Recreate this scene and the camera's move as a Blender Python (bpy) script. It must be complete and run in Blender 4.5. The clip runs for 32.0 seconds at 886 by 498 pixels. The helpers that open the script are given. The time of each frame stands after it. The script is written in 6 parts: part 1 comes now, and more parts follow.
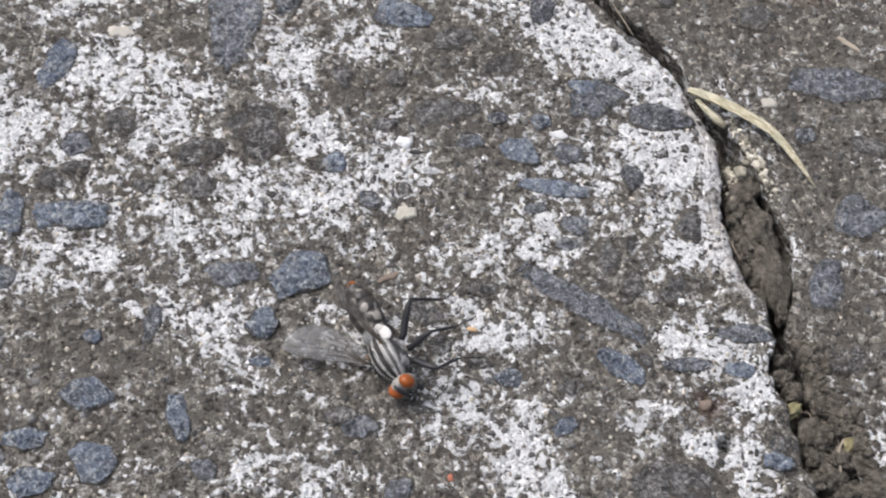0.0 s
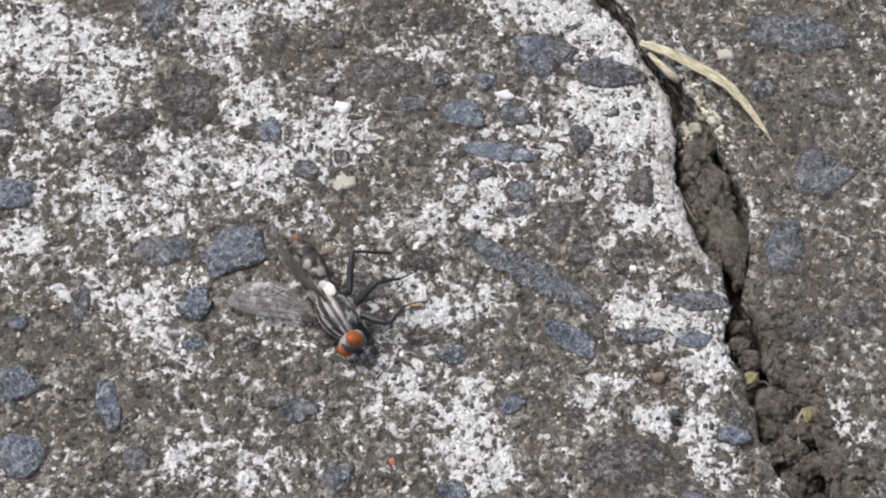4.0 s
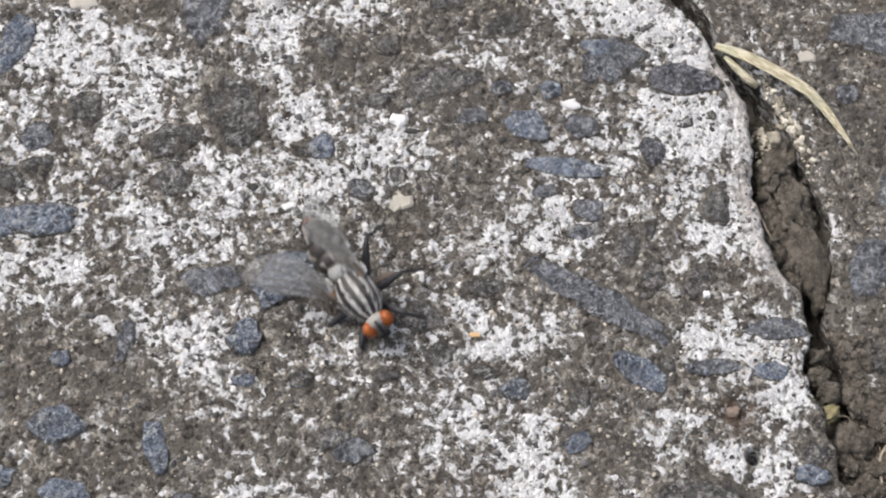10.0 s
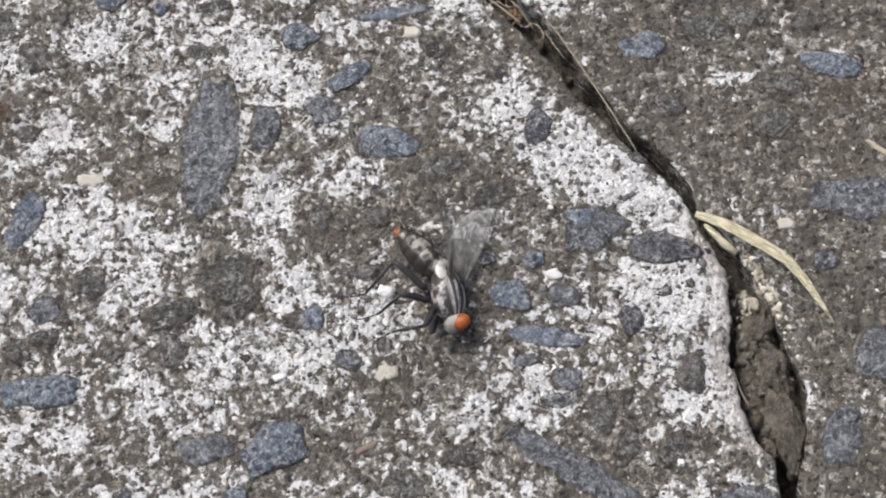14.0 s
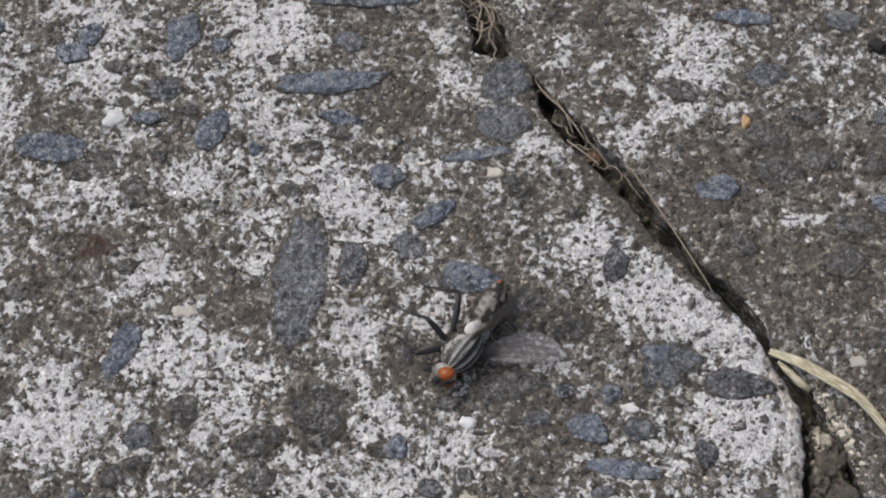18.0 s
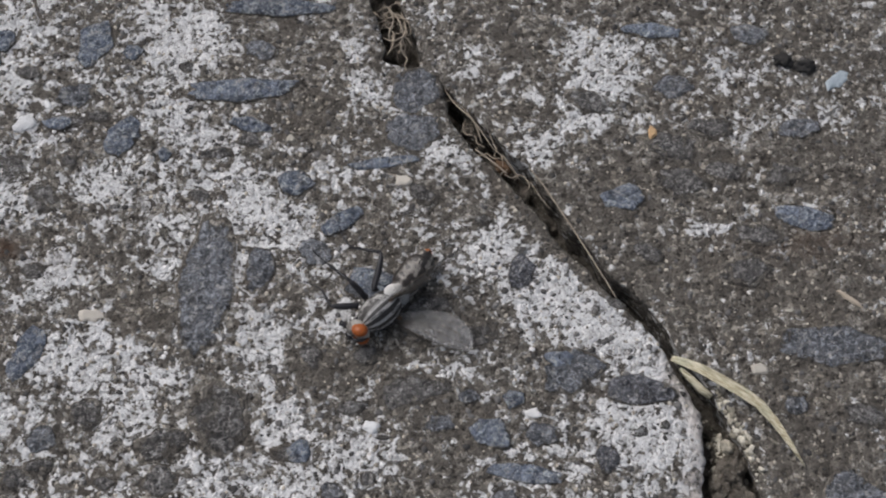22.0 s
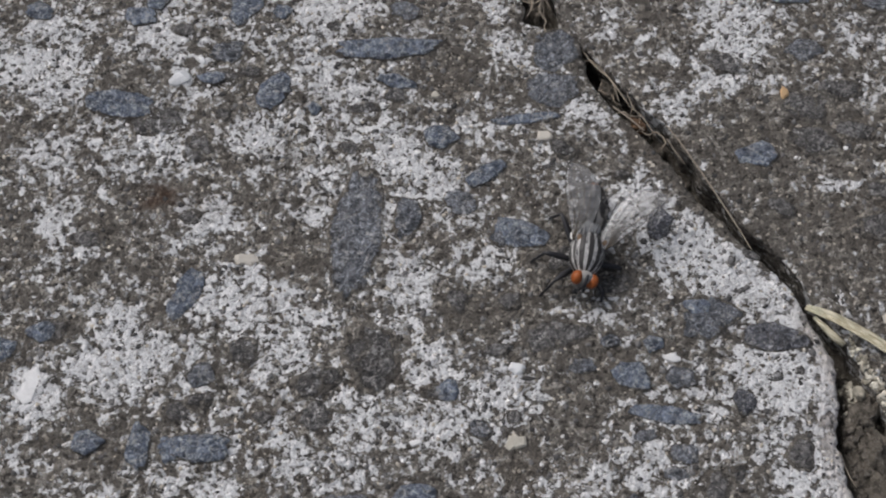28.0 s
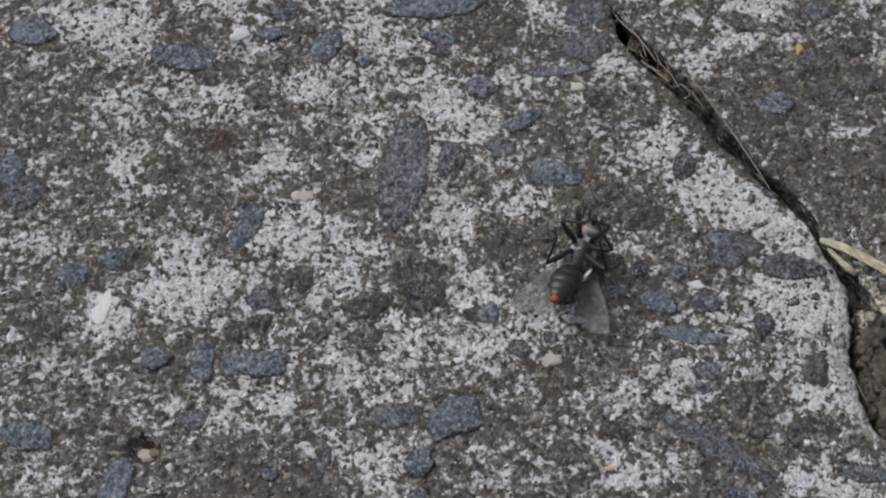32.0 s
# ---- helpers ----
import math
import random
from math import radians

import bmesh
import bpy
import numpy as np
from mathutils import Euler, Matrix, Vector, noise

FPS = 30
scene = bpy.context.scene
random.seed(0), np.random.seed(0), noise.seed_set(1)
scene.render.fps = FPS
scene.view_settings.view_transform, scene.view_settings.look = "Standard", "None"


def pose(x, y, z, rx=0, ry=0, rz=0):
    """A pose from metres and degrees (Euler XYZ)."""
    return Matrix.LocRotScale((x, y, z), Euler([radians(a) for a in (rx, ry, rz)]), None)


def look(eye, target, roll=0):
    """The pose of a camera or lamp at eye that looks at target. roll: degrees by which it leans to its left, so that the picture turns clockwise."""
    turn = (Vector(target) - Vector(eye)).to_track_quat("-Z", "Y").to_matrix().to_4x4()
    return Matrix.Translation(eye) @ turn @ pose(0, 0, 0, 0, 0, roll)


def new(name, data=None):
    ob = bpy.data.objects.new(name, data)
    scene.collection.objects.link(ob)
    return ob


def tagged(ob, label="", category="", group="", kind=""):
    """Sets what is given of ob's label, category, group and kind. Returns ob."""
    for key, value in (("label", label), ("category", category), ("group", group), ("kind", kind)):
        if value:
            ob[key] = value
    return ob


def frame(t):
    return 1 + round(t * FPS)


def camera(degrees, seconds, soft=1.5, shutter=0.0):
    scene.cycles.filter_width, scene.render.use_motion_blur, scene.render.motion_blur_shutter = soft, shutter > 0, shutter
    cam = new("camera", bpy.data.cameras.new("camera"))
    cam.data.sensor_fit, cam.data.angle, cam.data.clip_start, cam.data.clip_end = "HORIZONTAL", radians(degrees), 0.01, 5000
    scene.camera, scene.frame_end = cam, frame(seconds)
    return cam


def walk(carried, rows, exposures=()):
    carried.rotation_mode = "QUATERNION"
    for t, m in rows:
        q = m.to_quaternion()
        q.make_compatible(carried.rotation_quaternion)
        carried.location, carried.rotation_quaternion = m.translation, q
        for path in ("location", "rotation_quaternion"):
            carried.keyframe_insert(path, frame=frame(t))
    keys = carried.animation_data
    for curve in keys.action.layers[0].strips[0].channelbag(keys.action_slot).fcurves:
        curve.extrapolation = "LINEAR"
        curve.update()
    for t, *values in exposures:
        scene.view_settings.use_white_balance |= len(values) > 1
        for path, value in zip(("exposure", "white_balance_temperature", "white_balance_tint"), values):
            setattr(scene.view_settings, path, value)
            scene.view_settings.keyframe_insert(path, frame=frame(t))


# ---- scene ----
cam = camera(28.0, 32.0, soft=2.0, shutter=0.25)
# Seconds, eye, target on the slab, roll.
PATH = [
    (0, (-0.01683, -0.06715, 0.12740), (0.00276, -0.00322, 0.0), 14.51),
    (0.5, (-0.01507, -0.06642, 0.12674), (0.00509, -0.00485, 0.0), 15.34),
    (1, (-0.01612, -0.06672, 0.12496), (0.00244, -0.00663, 0.0), 14.00),
    (1.5, (-0.01934, -0.06634, 0.12385), (-0.00133, -0.00973, 0.0), 14.36),
    (2, (-0.01952, -0.06730, 0.12462), (-0.00394, -0.01154, 0.0), 12.34),
    (2.5, (-0.01674, -0.06661, 0.12485), (-0.00272, -0.01294, 0.0), 11.37),
    (3, (-0.01526, -0.06309, 0.12579), (0.00172, -0.00889, 0.0), 13.77),
    (3.5, (-0.01258, -0.06114, 0.12522), (0.00506, -0.00650, 0.0), 14.17),
    (5.5, (-0.00857, -0.05599, 0.12555), (0.00582, -0.00441, 0.0), 10.78),
    (6, (-0.00927, -0.05321, 0.12302), (0.00328, -0.00323, 0.0), 9.47),
    (6.5, (-0.00644, -0.05087, 0.12350), (0.00766, -0.00158, 0.0), 11.36),
    (7, (-0.00751, -0.04808, 0.12221), (0.00649, -0.00093, 0.0), 11.92),
    (7.5, (-0.00714, -0.04794, 0.12181), (0.00720, -0.00275, 0.0), 12.89),
    (8, (-0.00712, -0.04803, 0.12249), (0.00603, -0.00397, 0.0), 11.98),
    (8.5, (-0.00733, -0.04804, 0.12211), (0.00566, -0.00659, 0.0), 12.60),
    (9, (-0.00890, -0.04611, 0.12292), (0.00401, -0.00476, 0.0), 13.10),
    (9.5, (-0.00839, -0.04616, 0.12291), (0.00389, -0.00362, 0.0), 12.26),
    (10, (-0.00922, -0.04665, 0.12283), (0.00275, -0.00369, 0.0), 11.76),
    (10.5, (-0.00960, -0.04507, 0.12379), (0.00229, -0.00271, 0.0), 11.93),
    (11, (-0.00168, -0.03856, 0.12852), (0.00501, 0.00591, 0.0), 5.29),
    (11.5, (0.00010, -0.03516, 0.12945), (0.00694, 0.01410, 0.0), 4.57),
    (12, (0.00193, -0.03472, 0.12943), (0.00861, 0.01405, 0.0), 4.34),
    (12.5, (0.00040, -0.03465, 0.12940), (0.00546, 0.01332, 0.0), 2.66),
    (13, (0.00163, -0.03498, 0.13075), (0.00516, 0.01271, 0.0), 0.88),
    (13.5, (0.00218, -0.03668, 0.13137), (0.00510, 0.01125, 0.0), 0.11),
    (15.5, (0.00391, -0.04253, 0.13507), (0.00409, 0.01051, 0.0), -3.10),
    (16, (0.00299, -0.04176, 0.13515), (0.00262, 0.01029, 0.0), -3.69),
    (16.5, (0.00244, -0.04152, 0.13570), (0.00068, 0.01586, 0.0), -4.83),
    (17, (0.00151, -0.04050, 0.13635), (-0.00099, 0.01789, 0.0), -4.97),
    (17.5, (0.00077, -0.04045, 0.13614), (-0.00263, 0.01769, 0.0), -5.66),
    (18, (0.00151, -0.04068, 0.13677), (-0.00129, 0.02234, 0.0), -4.82),
    (18.5, (0.00279, -0.04084, 0.13728), (-0.00155, 0.02131, 0.0), -6.15),
    (19, (0.00119, -0.04073, 0.13735), (-0.00262, 0.01964, 0.0), -5.77),
    (19.5, (0.00060, -0.04184, 0.13690), (-0.00336, 0.01890, 0.0), -5.87),
    (20, (-0.00028, -0.04265, 0.13646), (-0.00502, 0.01812, 0.0), -6.44),
    (20.5, (-0.00031, -0.04182, 0.13661), (-0.00548, 0.02071, 0.0), -6.59),
    (21, (0.00257, -0.04169, 0.13710), (-0.00078, 0.02469, 0.0), -4.71),
    (21.5, (0.00265, -0.04319, 0.13648), (0.00160, 0.02381, 0.0), -2.83),
    (22, (0.00567, -0.04377, 0.13621), (0.00663, 0.02262, 0.0), -1.34),
    (22.5, (0.00527, -0.04376, 0.13650), (0.00553, 0.02276, 0.0), -1.91),
    (23, (0.00644, -0.04398, 0.13634), (0.00628, 0.02252, 0.0), -2.31),
    (23.5, (0.00877, -0.04442, 0.13641), (0.00910, 0.02217, 0.0), -1.88),
    (24, (0.00538, -0.04544, 0.13602), (0.00460, 0.02276, 0.0), -2.64),
    (24.5, (0.00570, -0.04521, 0.13723), (0.00547, 0.02269, 0.0), -2.19),
    (25, (0.00369, -0.04597, 0.13606), (0.00114, 0.01993, 0.0), -3.95),
    (25.5, (0.00198, -0.04696, 0.13571), (-0.00124, 0.01868, 0.0), -4.43),
    (26, (0.00127, -0.04752, 0.13571), (-0.00270, 0.01628, 0.0), -4.94),
    (26.5, (-0.00010, -0.04846, 0.13588), (-0.00479, 0.01611, 0.0), -5.35),
    (28.5, (-0.00341, -0.05113, 0.14130), (-0.00542, 0.01900, 0.0), -2.71),
    (29, (-0.00194, -0.05173, 0.14232), (-0.00345, 0.01787, 0.0), -2.62),
    (29.5, (-0.00110, -0.05791, 0.13804), (-0.00191, 0.01093, 0.0), -2.09),
    (30, (-0.00358, -0.06358, 0.13461), (-0.00370, 0.00284, 0.0), -1.38),
    (30.5, (-0.00330, -0.06241, 0.14132), (-0.00382, 0.00918, 0.0), -1.48),
    (31, (-0.00809, -0.06518, 0.14522), (-0.01034, 0.01265, 0.0), -2.48),
    (31.5, (-0.00692, -0.06533, 0.14769), (-0.01021, 0.01583, 0.0), -2.96),
    (32, (-0.00614, -0.06689, 0.14559), (-0.00981, 0.01165, 0.0), -3.40),
]
walk(cam, [(t, look(eye, target, roll)) for t, eye, target, roll in PATH], exposures=[
    (0, 0.81, 6290, 12), (2, 0.79, 6390, 12), (7, 0.75, 6430, 12), (9, 0.81, 6480, 12), (12, 0.77, 6480, 12), (13.5, 0.78, 6480, 12), (15.5, 0.76, 6460, 12), (16, 0.68, 6460, 12),
    (17, 0.40, 6430, 12), (18, 0.30, 6410, 12), (20, 0.28, 6330, 12), (21, 0.29, 6330, 12), (22.5, 0.12, 6330, 12), (24, 0.17, 6360, 12), (26, 0.22, 6310, 12),
    (29, 0.07, 6310, 12), (30, 0.34, 6310, 12), (30.3, 0.50, 6310, 12), (30.6, 0.63, 6310, 12), (30.8, 0.55, 6310, 12), (31, 0.35, 6310, 12), (32, 0.00, 6260, 12),
])

# ---- light: a bright, thinly overcast sky ----
world = bpy.data.worlds.new("sky")
scene.world = world
world.use_nodes = True
SUN_HEIGHT, SUN_TURN = radians(52), radians(-52)
sky = world.node_tree.nodes.new("ShaderNodeTexSky")
sky.sky_type, sky.sun_disc = "NISHITA", False
sky.sun_elevation, sky.sun_rotation = SUN_HEIGHT, SUN_TURN
sky.air_density, sky.dust_density, sky.ozone_density = 1.0, 5.0, 0.6
backing = world.node_tree.nodes["Background"]
backing.inputs["Strength"].default_value = 0.11
veil = world.node_tree.nodes.new("ShaderNodeHueSaturation")
veil.inputs["Saturation"].default_value = 0.55
world.node_tree.links.new(sky.outputs[0], veil.inputs["Color"])
world.node_tree.links.new(veil.outputs[0], backing.inputs[0])
sun_data = bpy.data.lights.new("sun", "SUN")
sun_data.energy, sun_data.angle, sun_data.color = 1.35, radians(22), (1.0, 0.985, 0.965)
sun = new("sun", sun_data)
sun_way = Vector((math.sin(SUN_TURN) * math.cos(SUN_HEIGHT), math.cos(SUN_TURN) * math.cos(SUN_HEIGHT), math.sin(SUN_HEIGHT)))
sun.matrix_world = look(sun_way, (0, 0, 0))


MM = 0.001


# ---- materials ----
class Nodes:
    """A small node builder: each call adds a node and returns its first output."""

    def __init__(self, name):
        self.mat = bpy.data.materials.new(name)
        self.mat.use_nodes = True
        self.tree = self.mat.node_tree
        self.shader = self.tree.nodes["Principled BSDF"]
        self.where = None

    def node(self, kind, **settings):
        n = self.tree.nodes.new(kind)
        for key, value in settings.items():
            setattr(n, key, value)
        return n

    def put(self, value, socket):
        if isinstance(value, bpy.types.NodeSocket):
            self.tree.links.new(value, socket)
        else:
            socket.default_value = value

    def coords(self, kind="Object"):
        return self.node("ShaderNodeTexCoord").outputs[kind]

    def noise(self, size, detail=4.0, rough=0.6, where=None, lift=0.0):
        """Noise whose features are about size millimetres."""
        n = self.node("ShaderNodeTexNoise")
        self.put(where or self.where, n.inputs["Vector"])
        self.put(1.0 / (size * MM), n.inputs["Scale"])
        self.put(detail, n.inputs["Detail"])
        self.put(rough, n.inputs["Roughness"])
        self.put(lift, n.inputs["Distortion"])
        return n.outputs["Fac"]

    def cells(self, size, feature="F1", where=None):
        n = self.node("ShaderNodeTexVoronoi", feature=feature)
        self.put(where or self.where, n.inputs["Vector"])
        self.put(1.0 / (size * MM), n.inputs["Scale"])
        return n.outputs["Distance"]

    def warp(self, size, amount):
        """The place, pushed about by noise, so that cells lose their straight edges."""
        n = self.node("ShaderNodeTexNoise")
        self.put(self.where, n.inputs["Vector"])
        self.put(1.0 / (size * MM), n.inputs["Scale"])
        self.put(3.0, n.inputs["Detail"])
        push = self.node("ShaderNodeVectorMath", operation="MULTIPLY_ADD")
        self.put(n.outputs["Color"], push.inputs[0])
        push.inputs[1].default_value = [amount * MM] * 3
        self.put(self.where, push.inputs[2])
        return push.outputs[0]

    def granules(self, size, where):
        """A random value for each grain of the given size, and the distance from its rim."""
        a = self.node("ShaderNodeTexVoronoi", feature="F1")
        b = self.node("ShaderNodeTexVoronoi", feature="DISTANCE_TO_EDGE")
        for n in (a, b):
            self.put(where, n.inputs["Vector"])
            self.put(1.0 / (size * MM), n.inputs["Scale"])
        one = self.node("ShaderNodeSeparateColor")
        self.put(a.outputs["Color"], one.inputs[0])
        return one.outputs[0], b.outputs["Distance"]

    def ramp(self, value, low, high, start=0.0, end=1.0, smooth=True):
        n = self.node("ShaderNodeMapRange", interpolation_type="SMOOTHSTEP" if smooth else "LINEAR")
        for v, s in zip((value, low, high, start, end), n.inputs):
            self.put(v, s)
        return n.outputs[0]

    def sum(self, a, b, how="ADD", c=None):
        n = self.node("ShaderNodeMath", operation=how)
        self.put(a, n.inputs[0])
        self.put(b, n.inputs[1])
        if c is not None:
            self.put(c, n.inputs[2])
        return n.outputs[0]

    def mix(self, fac, a, b, how="MIX"):
        n = self.node("ShaderNodeMix", data_type="RGBA", blend_type=how)
        self.put(fac, n.inputs[0])
        self.put((*a, 1) if isinstance(a, tuple) else a, n.inputs[6])
        self.put((*b, 1) if isinstance(b, tuple) else b, n.inputs[7])
        return n.outputs[2]

    def bump(self, height, depth, strength=1.0, under=None):
        n = self.node("ShaderNodeBump")
        self.put(strength, n.inputs["Strength"])
        self.put(depth * MM, n.inputs["Distance"])
        self.put(height, n.inputs["Height"])
        if under is not None:
            self.put(under, n.inputs["Normal"])
        return n.outputs[0]

    def random(self):
        return self.node("ShaderNodeObjectInfo").outputs["Random"]

    def island(self):
        return self.node("ShaderNodeNewGeometry").outputs["Random Per Island"]

    def done(self, colour, rough=0.8, normal=None, metal=0.0, gloss=0.5):
        self.put((*colour, 1) if isinstance(colour, tuple) else colour, self.shader.inputs["Base Color"])
        self.put(rough, self.shader.inputs["Roughness"])
        self.put(metal, self.shader.inputs["Metallic"])
        self.put(gloss, self.shader.inputs["Specular IOR Level"])
        if normal is not None:
            self.put(normal, self.shader.inputs["Normal"])
        return self.mat


def concrete_look(n):
    """Worn cement made of rounded grains with darkened crevices between them, and clumps of white crust where the mesh
    says they grow.
    """
    broad, mid, fine, grit = n.noise(9, 4), n.noise(1.7, 6, 0.65), n.noise(0.55, 4, 0.65), n.noise(0.22, 3, 0.65)
    warped = n.warp(0.6, 0.46)
    big, _ = n.granules(1.0, warped)
    small, small_rim = n.granules(0.46, warped)
    tone = n.sum(n.sum(n.sum(small, 0.26, "MULTIPLY"), n.sum(big, 0.20, "MULTIPLY")), n.sum(mid, 0.84, "MULTIPLY"))
    cement = n.mix(n.ramp(tone, 0.32, 0.98, smooth=False), (0.054, 0.048, 0.041), (0.210, 0.191, 0.164))
    cement = n.mix(n.ramp(broad, 0.45, 0.75, 0, 0.5), cement, (0.116, 0.097, 0.077))
    grain = n.sum(n.ramp(small, 0.80, 0.86), n.ramp(small_rim, 0.02, 0.10), "MULTIPLY")
    cement = n.mix(n.sum(grain, 0.55, "MULTIPLY"), cement, n.mix(big, (0.25, 0.222, 0.18), (0.46, 0.42, 0.35)))
    # Crevice darkening put into the colour: grain rims and bump hollows go near black.
    crevice_dark = n.sum(n.ramp(small_rim, 0.0, 0.13, 0.16, 0.0), n.ramp(grit, 0.34, 0.46, 0.7, 0.0), "MAXIMUM")
    crevice_dark = n.sum(crevice_dark, n.ramp(fine, 0.345, 0.475, 0.94, 0.0), "MAXIMUM")
    cement = n.mix(crevice_dark, cement, (0.024, 0.0205, 0.017))
    grow = n.node("ShaderNodeAttribute", attribute_name="crust").outputs["Fac"]
    lace = n.ramp(n.noise(1.35, 6, 0.66, lift=0.9), 0.30, 0.70, smooth=False)
    value = n.sum(n.sum(lace, 0.66, "MULTIPLY"), n.sum(n.sum(small, 0.13, "MULTIPLY"), n.sum(big, 0.15, "MULTIPLY")))
    value = n.sum(value, n.sum(n.ramp(fine, 0.3, 0.7, smooth=False), 0.26, "MULTIPLY"))
    value = n.sum(value, n.sum(grow, 0.27, "MULTIPLY"))
    thin = n.ramp(value, 0.48, 0.66)
    thick = n.ramp(value, 0.69, 0.745)
    white = n.mix(n.ramp(n.sum(grit, n.sum(small, 0.3, "MULTIPLY")), 0.42, 0.72), (0.46, 0.456, 0.446), (0.73, 0.727, 0.718))
    # Grain rims and low spots are darkened in the crust's colour as well.
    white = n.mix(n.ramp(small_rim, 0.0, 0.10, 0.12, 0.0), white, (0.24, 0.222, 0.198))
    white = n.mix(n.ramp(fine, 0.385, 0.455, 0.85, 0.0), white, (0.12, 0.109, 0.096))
    granule = n.mix(small, (0.19, 0.176, 0.153), (0.42, 0.397, 0.355))
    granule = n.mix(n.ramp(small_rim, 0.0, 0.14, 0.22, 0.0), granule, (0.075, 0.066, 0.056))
    colour = n.mix(n.sum(thin, n.ramp(small, 0.2, 0.8, 0.2, 0.85), "MULTIPLY"), cement, n.mix(crevice_dark, granule, (0.085, 0.077, 0.067)))
    holes, _ = n.granules(0.75, warped)
    thick = n.sum(thick, n.ramp(n.sum(holes, n.sum(value, -0.6, "MULTIPLY")), 0.42, 0.48, 1.0, 0.4), "MULTIPLY")
    colour = n.mix(thick, colour, white)
    height = n.sum(n.sum(fine, 0.8, "MULTIPLY"), n.sum(grit, 0.3, "MULTIPLY"))
    height = n.sum(height, n.sum(thick, 0.35, "MULTIPLY"))
    height = n.sum(height, n.sum(n.ramp(small_rim, 0.0, 0.24), 0.06, "MULTIPLY"))
    height = n.sum(height, n.sum(mid, 1.0, "MULTIPLY"))
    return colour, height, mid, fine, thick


def concrete_material():
    n = Nodes("weathered_concrete")
    n.where = n.coords()
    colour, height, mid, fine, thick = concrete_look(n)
    lip = n.node("ShaderNodeAttribute", attribute_name="lip").outputs["Fac"]
    worn = n.sum(lip, n.ramp(n.sum(mid, n.sum(fine, 0.5, "MULTIPLY")), 0.52, 0.86, 0.05, 0.95), "MULTIPLY")
    colour = n.mix(worn, colour, n.mix(fine, (0.40, 0.36, 0.322), (0.86, 0.81, 0.765)))
    # Brown stains, plus the pebble pits' shade laid on as the same brown.
    stain_and_shade = n.node("ShaderNodeAttribute", attribute_name="stain_and_shade").outputs["Fac"]
    colour = n.mix(n.sum(stain_and_shade, n.ramp(mid, 0.3, 0.6), "MULTIPLY"), colour, (0.062, 0.034, 0.020))
    return n.done(colour, 0.9, n.bump(height, 0.8), gloss=0.2)


def stone_material(name, dark, light, cover):
    """Blue-grey basalt chips: rough facets, streaks, pores; the cement and its crust lap over their rims."""
    n = Nodes(name)
    n.where = n.node("ShaderNodeNewGeometry").outputs["Position"]
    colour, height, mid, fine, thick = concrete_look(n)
    streak, tiny = n.noise(1.3, 5, 0.7, lift=0.6), n.noise(0.45, 5, 0.75, lift=1.2)
    warped = n.warp(0.7, 0.6)
    facet, facet_rim = n.granules(1.1, warped)
    tone = n.sum(n.sum(n.random(), 0.25, "MULTIPLY"), n.sum(n.sum(streak, 0.7, "MULTIPLY"), n.sum(facet, 0.3, "MULTIPLY")))
    base = n.mix(n.ramp(tone, 0.3, 0.85, smooth=False), dark, light)
    base = n.mix(n.ramp(n.noise(2.4, 4, 0.65, lift=0.8), 0.46, 0.66, 0, 0.4), base, (0.135, 0.124, 0.112))
    base = n.mix(n.ramp(tiny, 0.49, 0.63, 0, 0.9), base, tuple(min(0.6, c * 2.1) for c in light))
    base = n.mix(n.ramp(tiny, 0.35, 0.46, 0.65, 0), base, tuple(c * 0.28 for c in dark))
    base = n.mix(n.ramp(facet_rim, 0.0, 0.10, 0.3, 0), base, tuple(c * 0.4 for c in dark))
    base = n.mix(n.ramp(n.noise(0.75, 6, 0.8), 0.55, 0.61, 0, 0.8), base, (0.44, 0.432, 0.415))
    pore, pore_rim = n.granules(0.62, n.warp(0.4, 0.2))
    pore = n.sum(n.ramp(pore, 0.66, 0.70), n.ramp(pore_rim, 0.10, 0.20), "MULTIPLY")
    base = n.mix(n.sum(pore, 0.5, "MULTIPLY"), base, tuple(c * 0.3 for c in dark))
    edge = n.node("ShaderNodeAttribute", attribute_name="edge").outputs["Fac"]
    lap = n.sum(n.noise(1.5, 6, 0.72, lift=0.8), n.sum(edge, 0.46, "MULTIPLY"))
    lap = n.ramp(lap, cover, cover + 0.07)
    lap = n.sum(lap, n.sum(thick, 0.4, "MULTIPLY"), "MAXIMUM")
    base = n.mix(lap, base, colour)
    own = n.sum(n.sum(tiny, 1.0), n.sum(n.ramp(facet_rim, 0.0, 0.3), 0.4, "MULTIPLY"))
    own = n.sum(own, n.sum(streak, 1.3, "MULTIPLY"))
    own = n.sum(own, n.sum(pore, -0.8, "MULTIPLY"))
    level = n.sum(n.sum(own, n.sum(1.0, lap, "SUBTRACT"), "MULTIPLY"), n.sum(height, lap, "MULTIPLY"))
    return n.done(base, 0.78, n.bump(level, 0.75), gloss=0.3)


def grain_material(name, low, high, rough=0.8, bump=0.06, size=0.5):
    """Small mineral or plant bits: two tones by piece and by grain."""
    n = Nodes(name)
    n.where = n.coords()
    base = n.mix(n.ramp(n.sum(n.island(), n.sum(n.noise(size, 4, 0.65), 0.8, "MULTIPLY")), 0.4, 1.4), low, high)
    return n.done(base, rough, n.bump(n.noise(size * 0.5, 4, 0.7), bump), gloss=0.3)


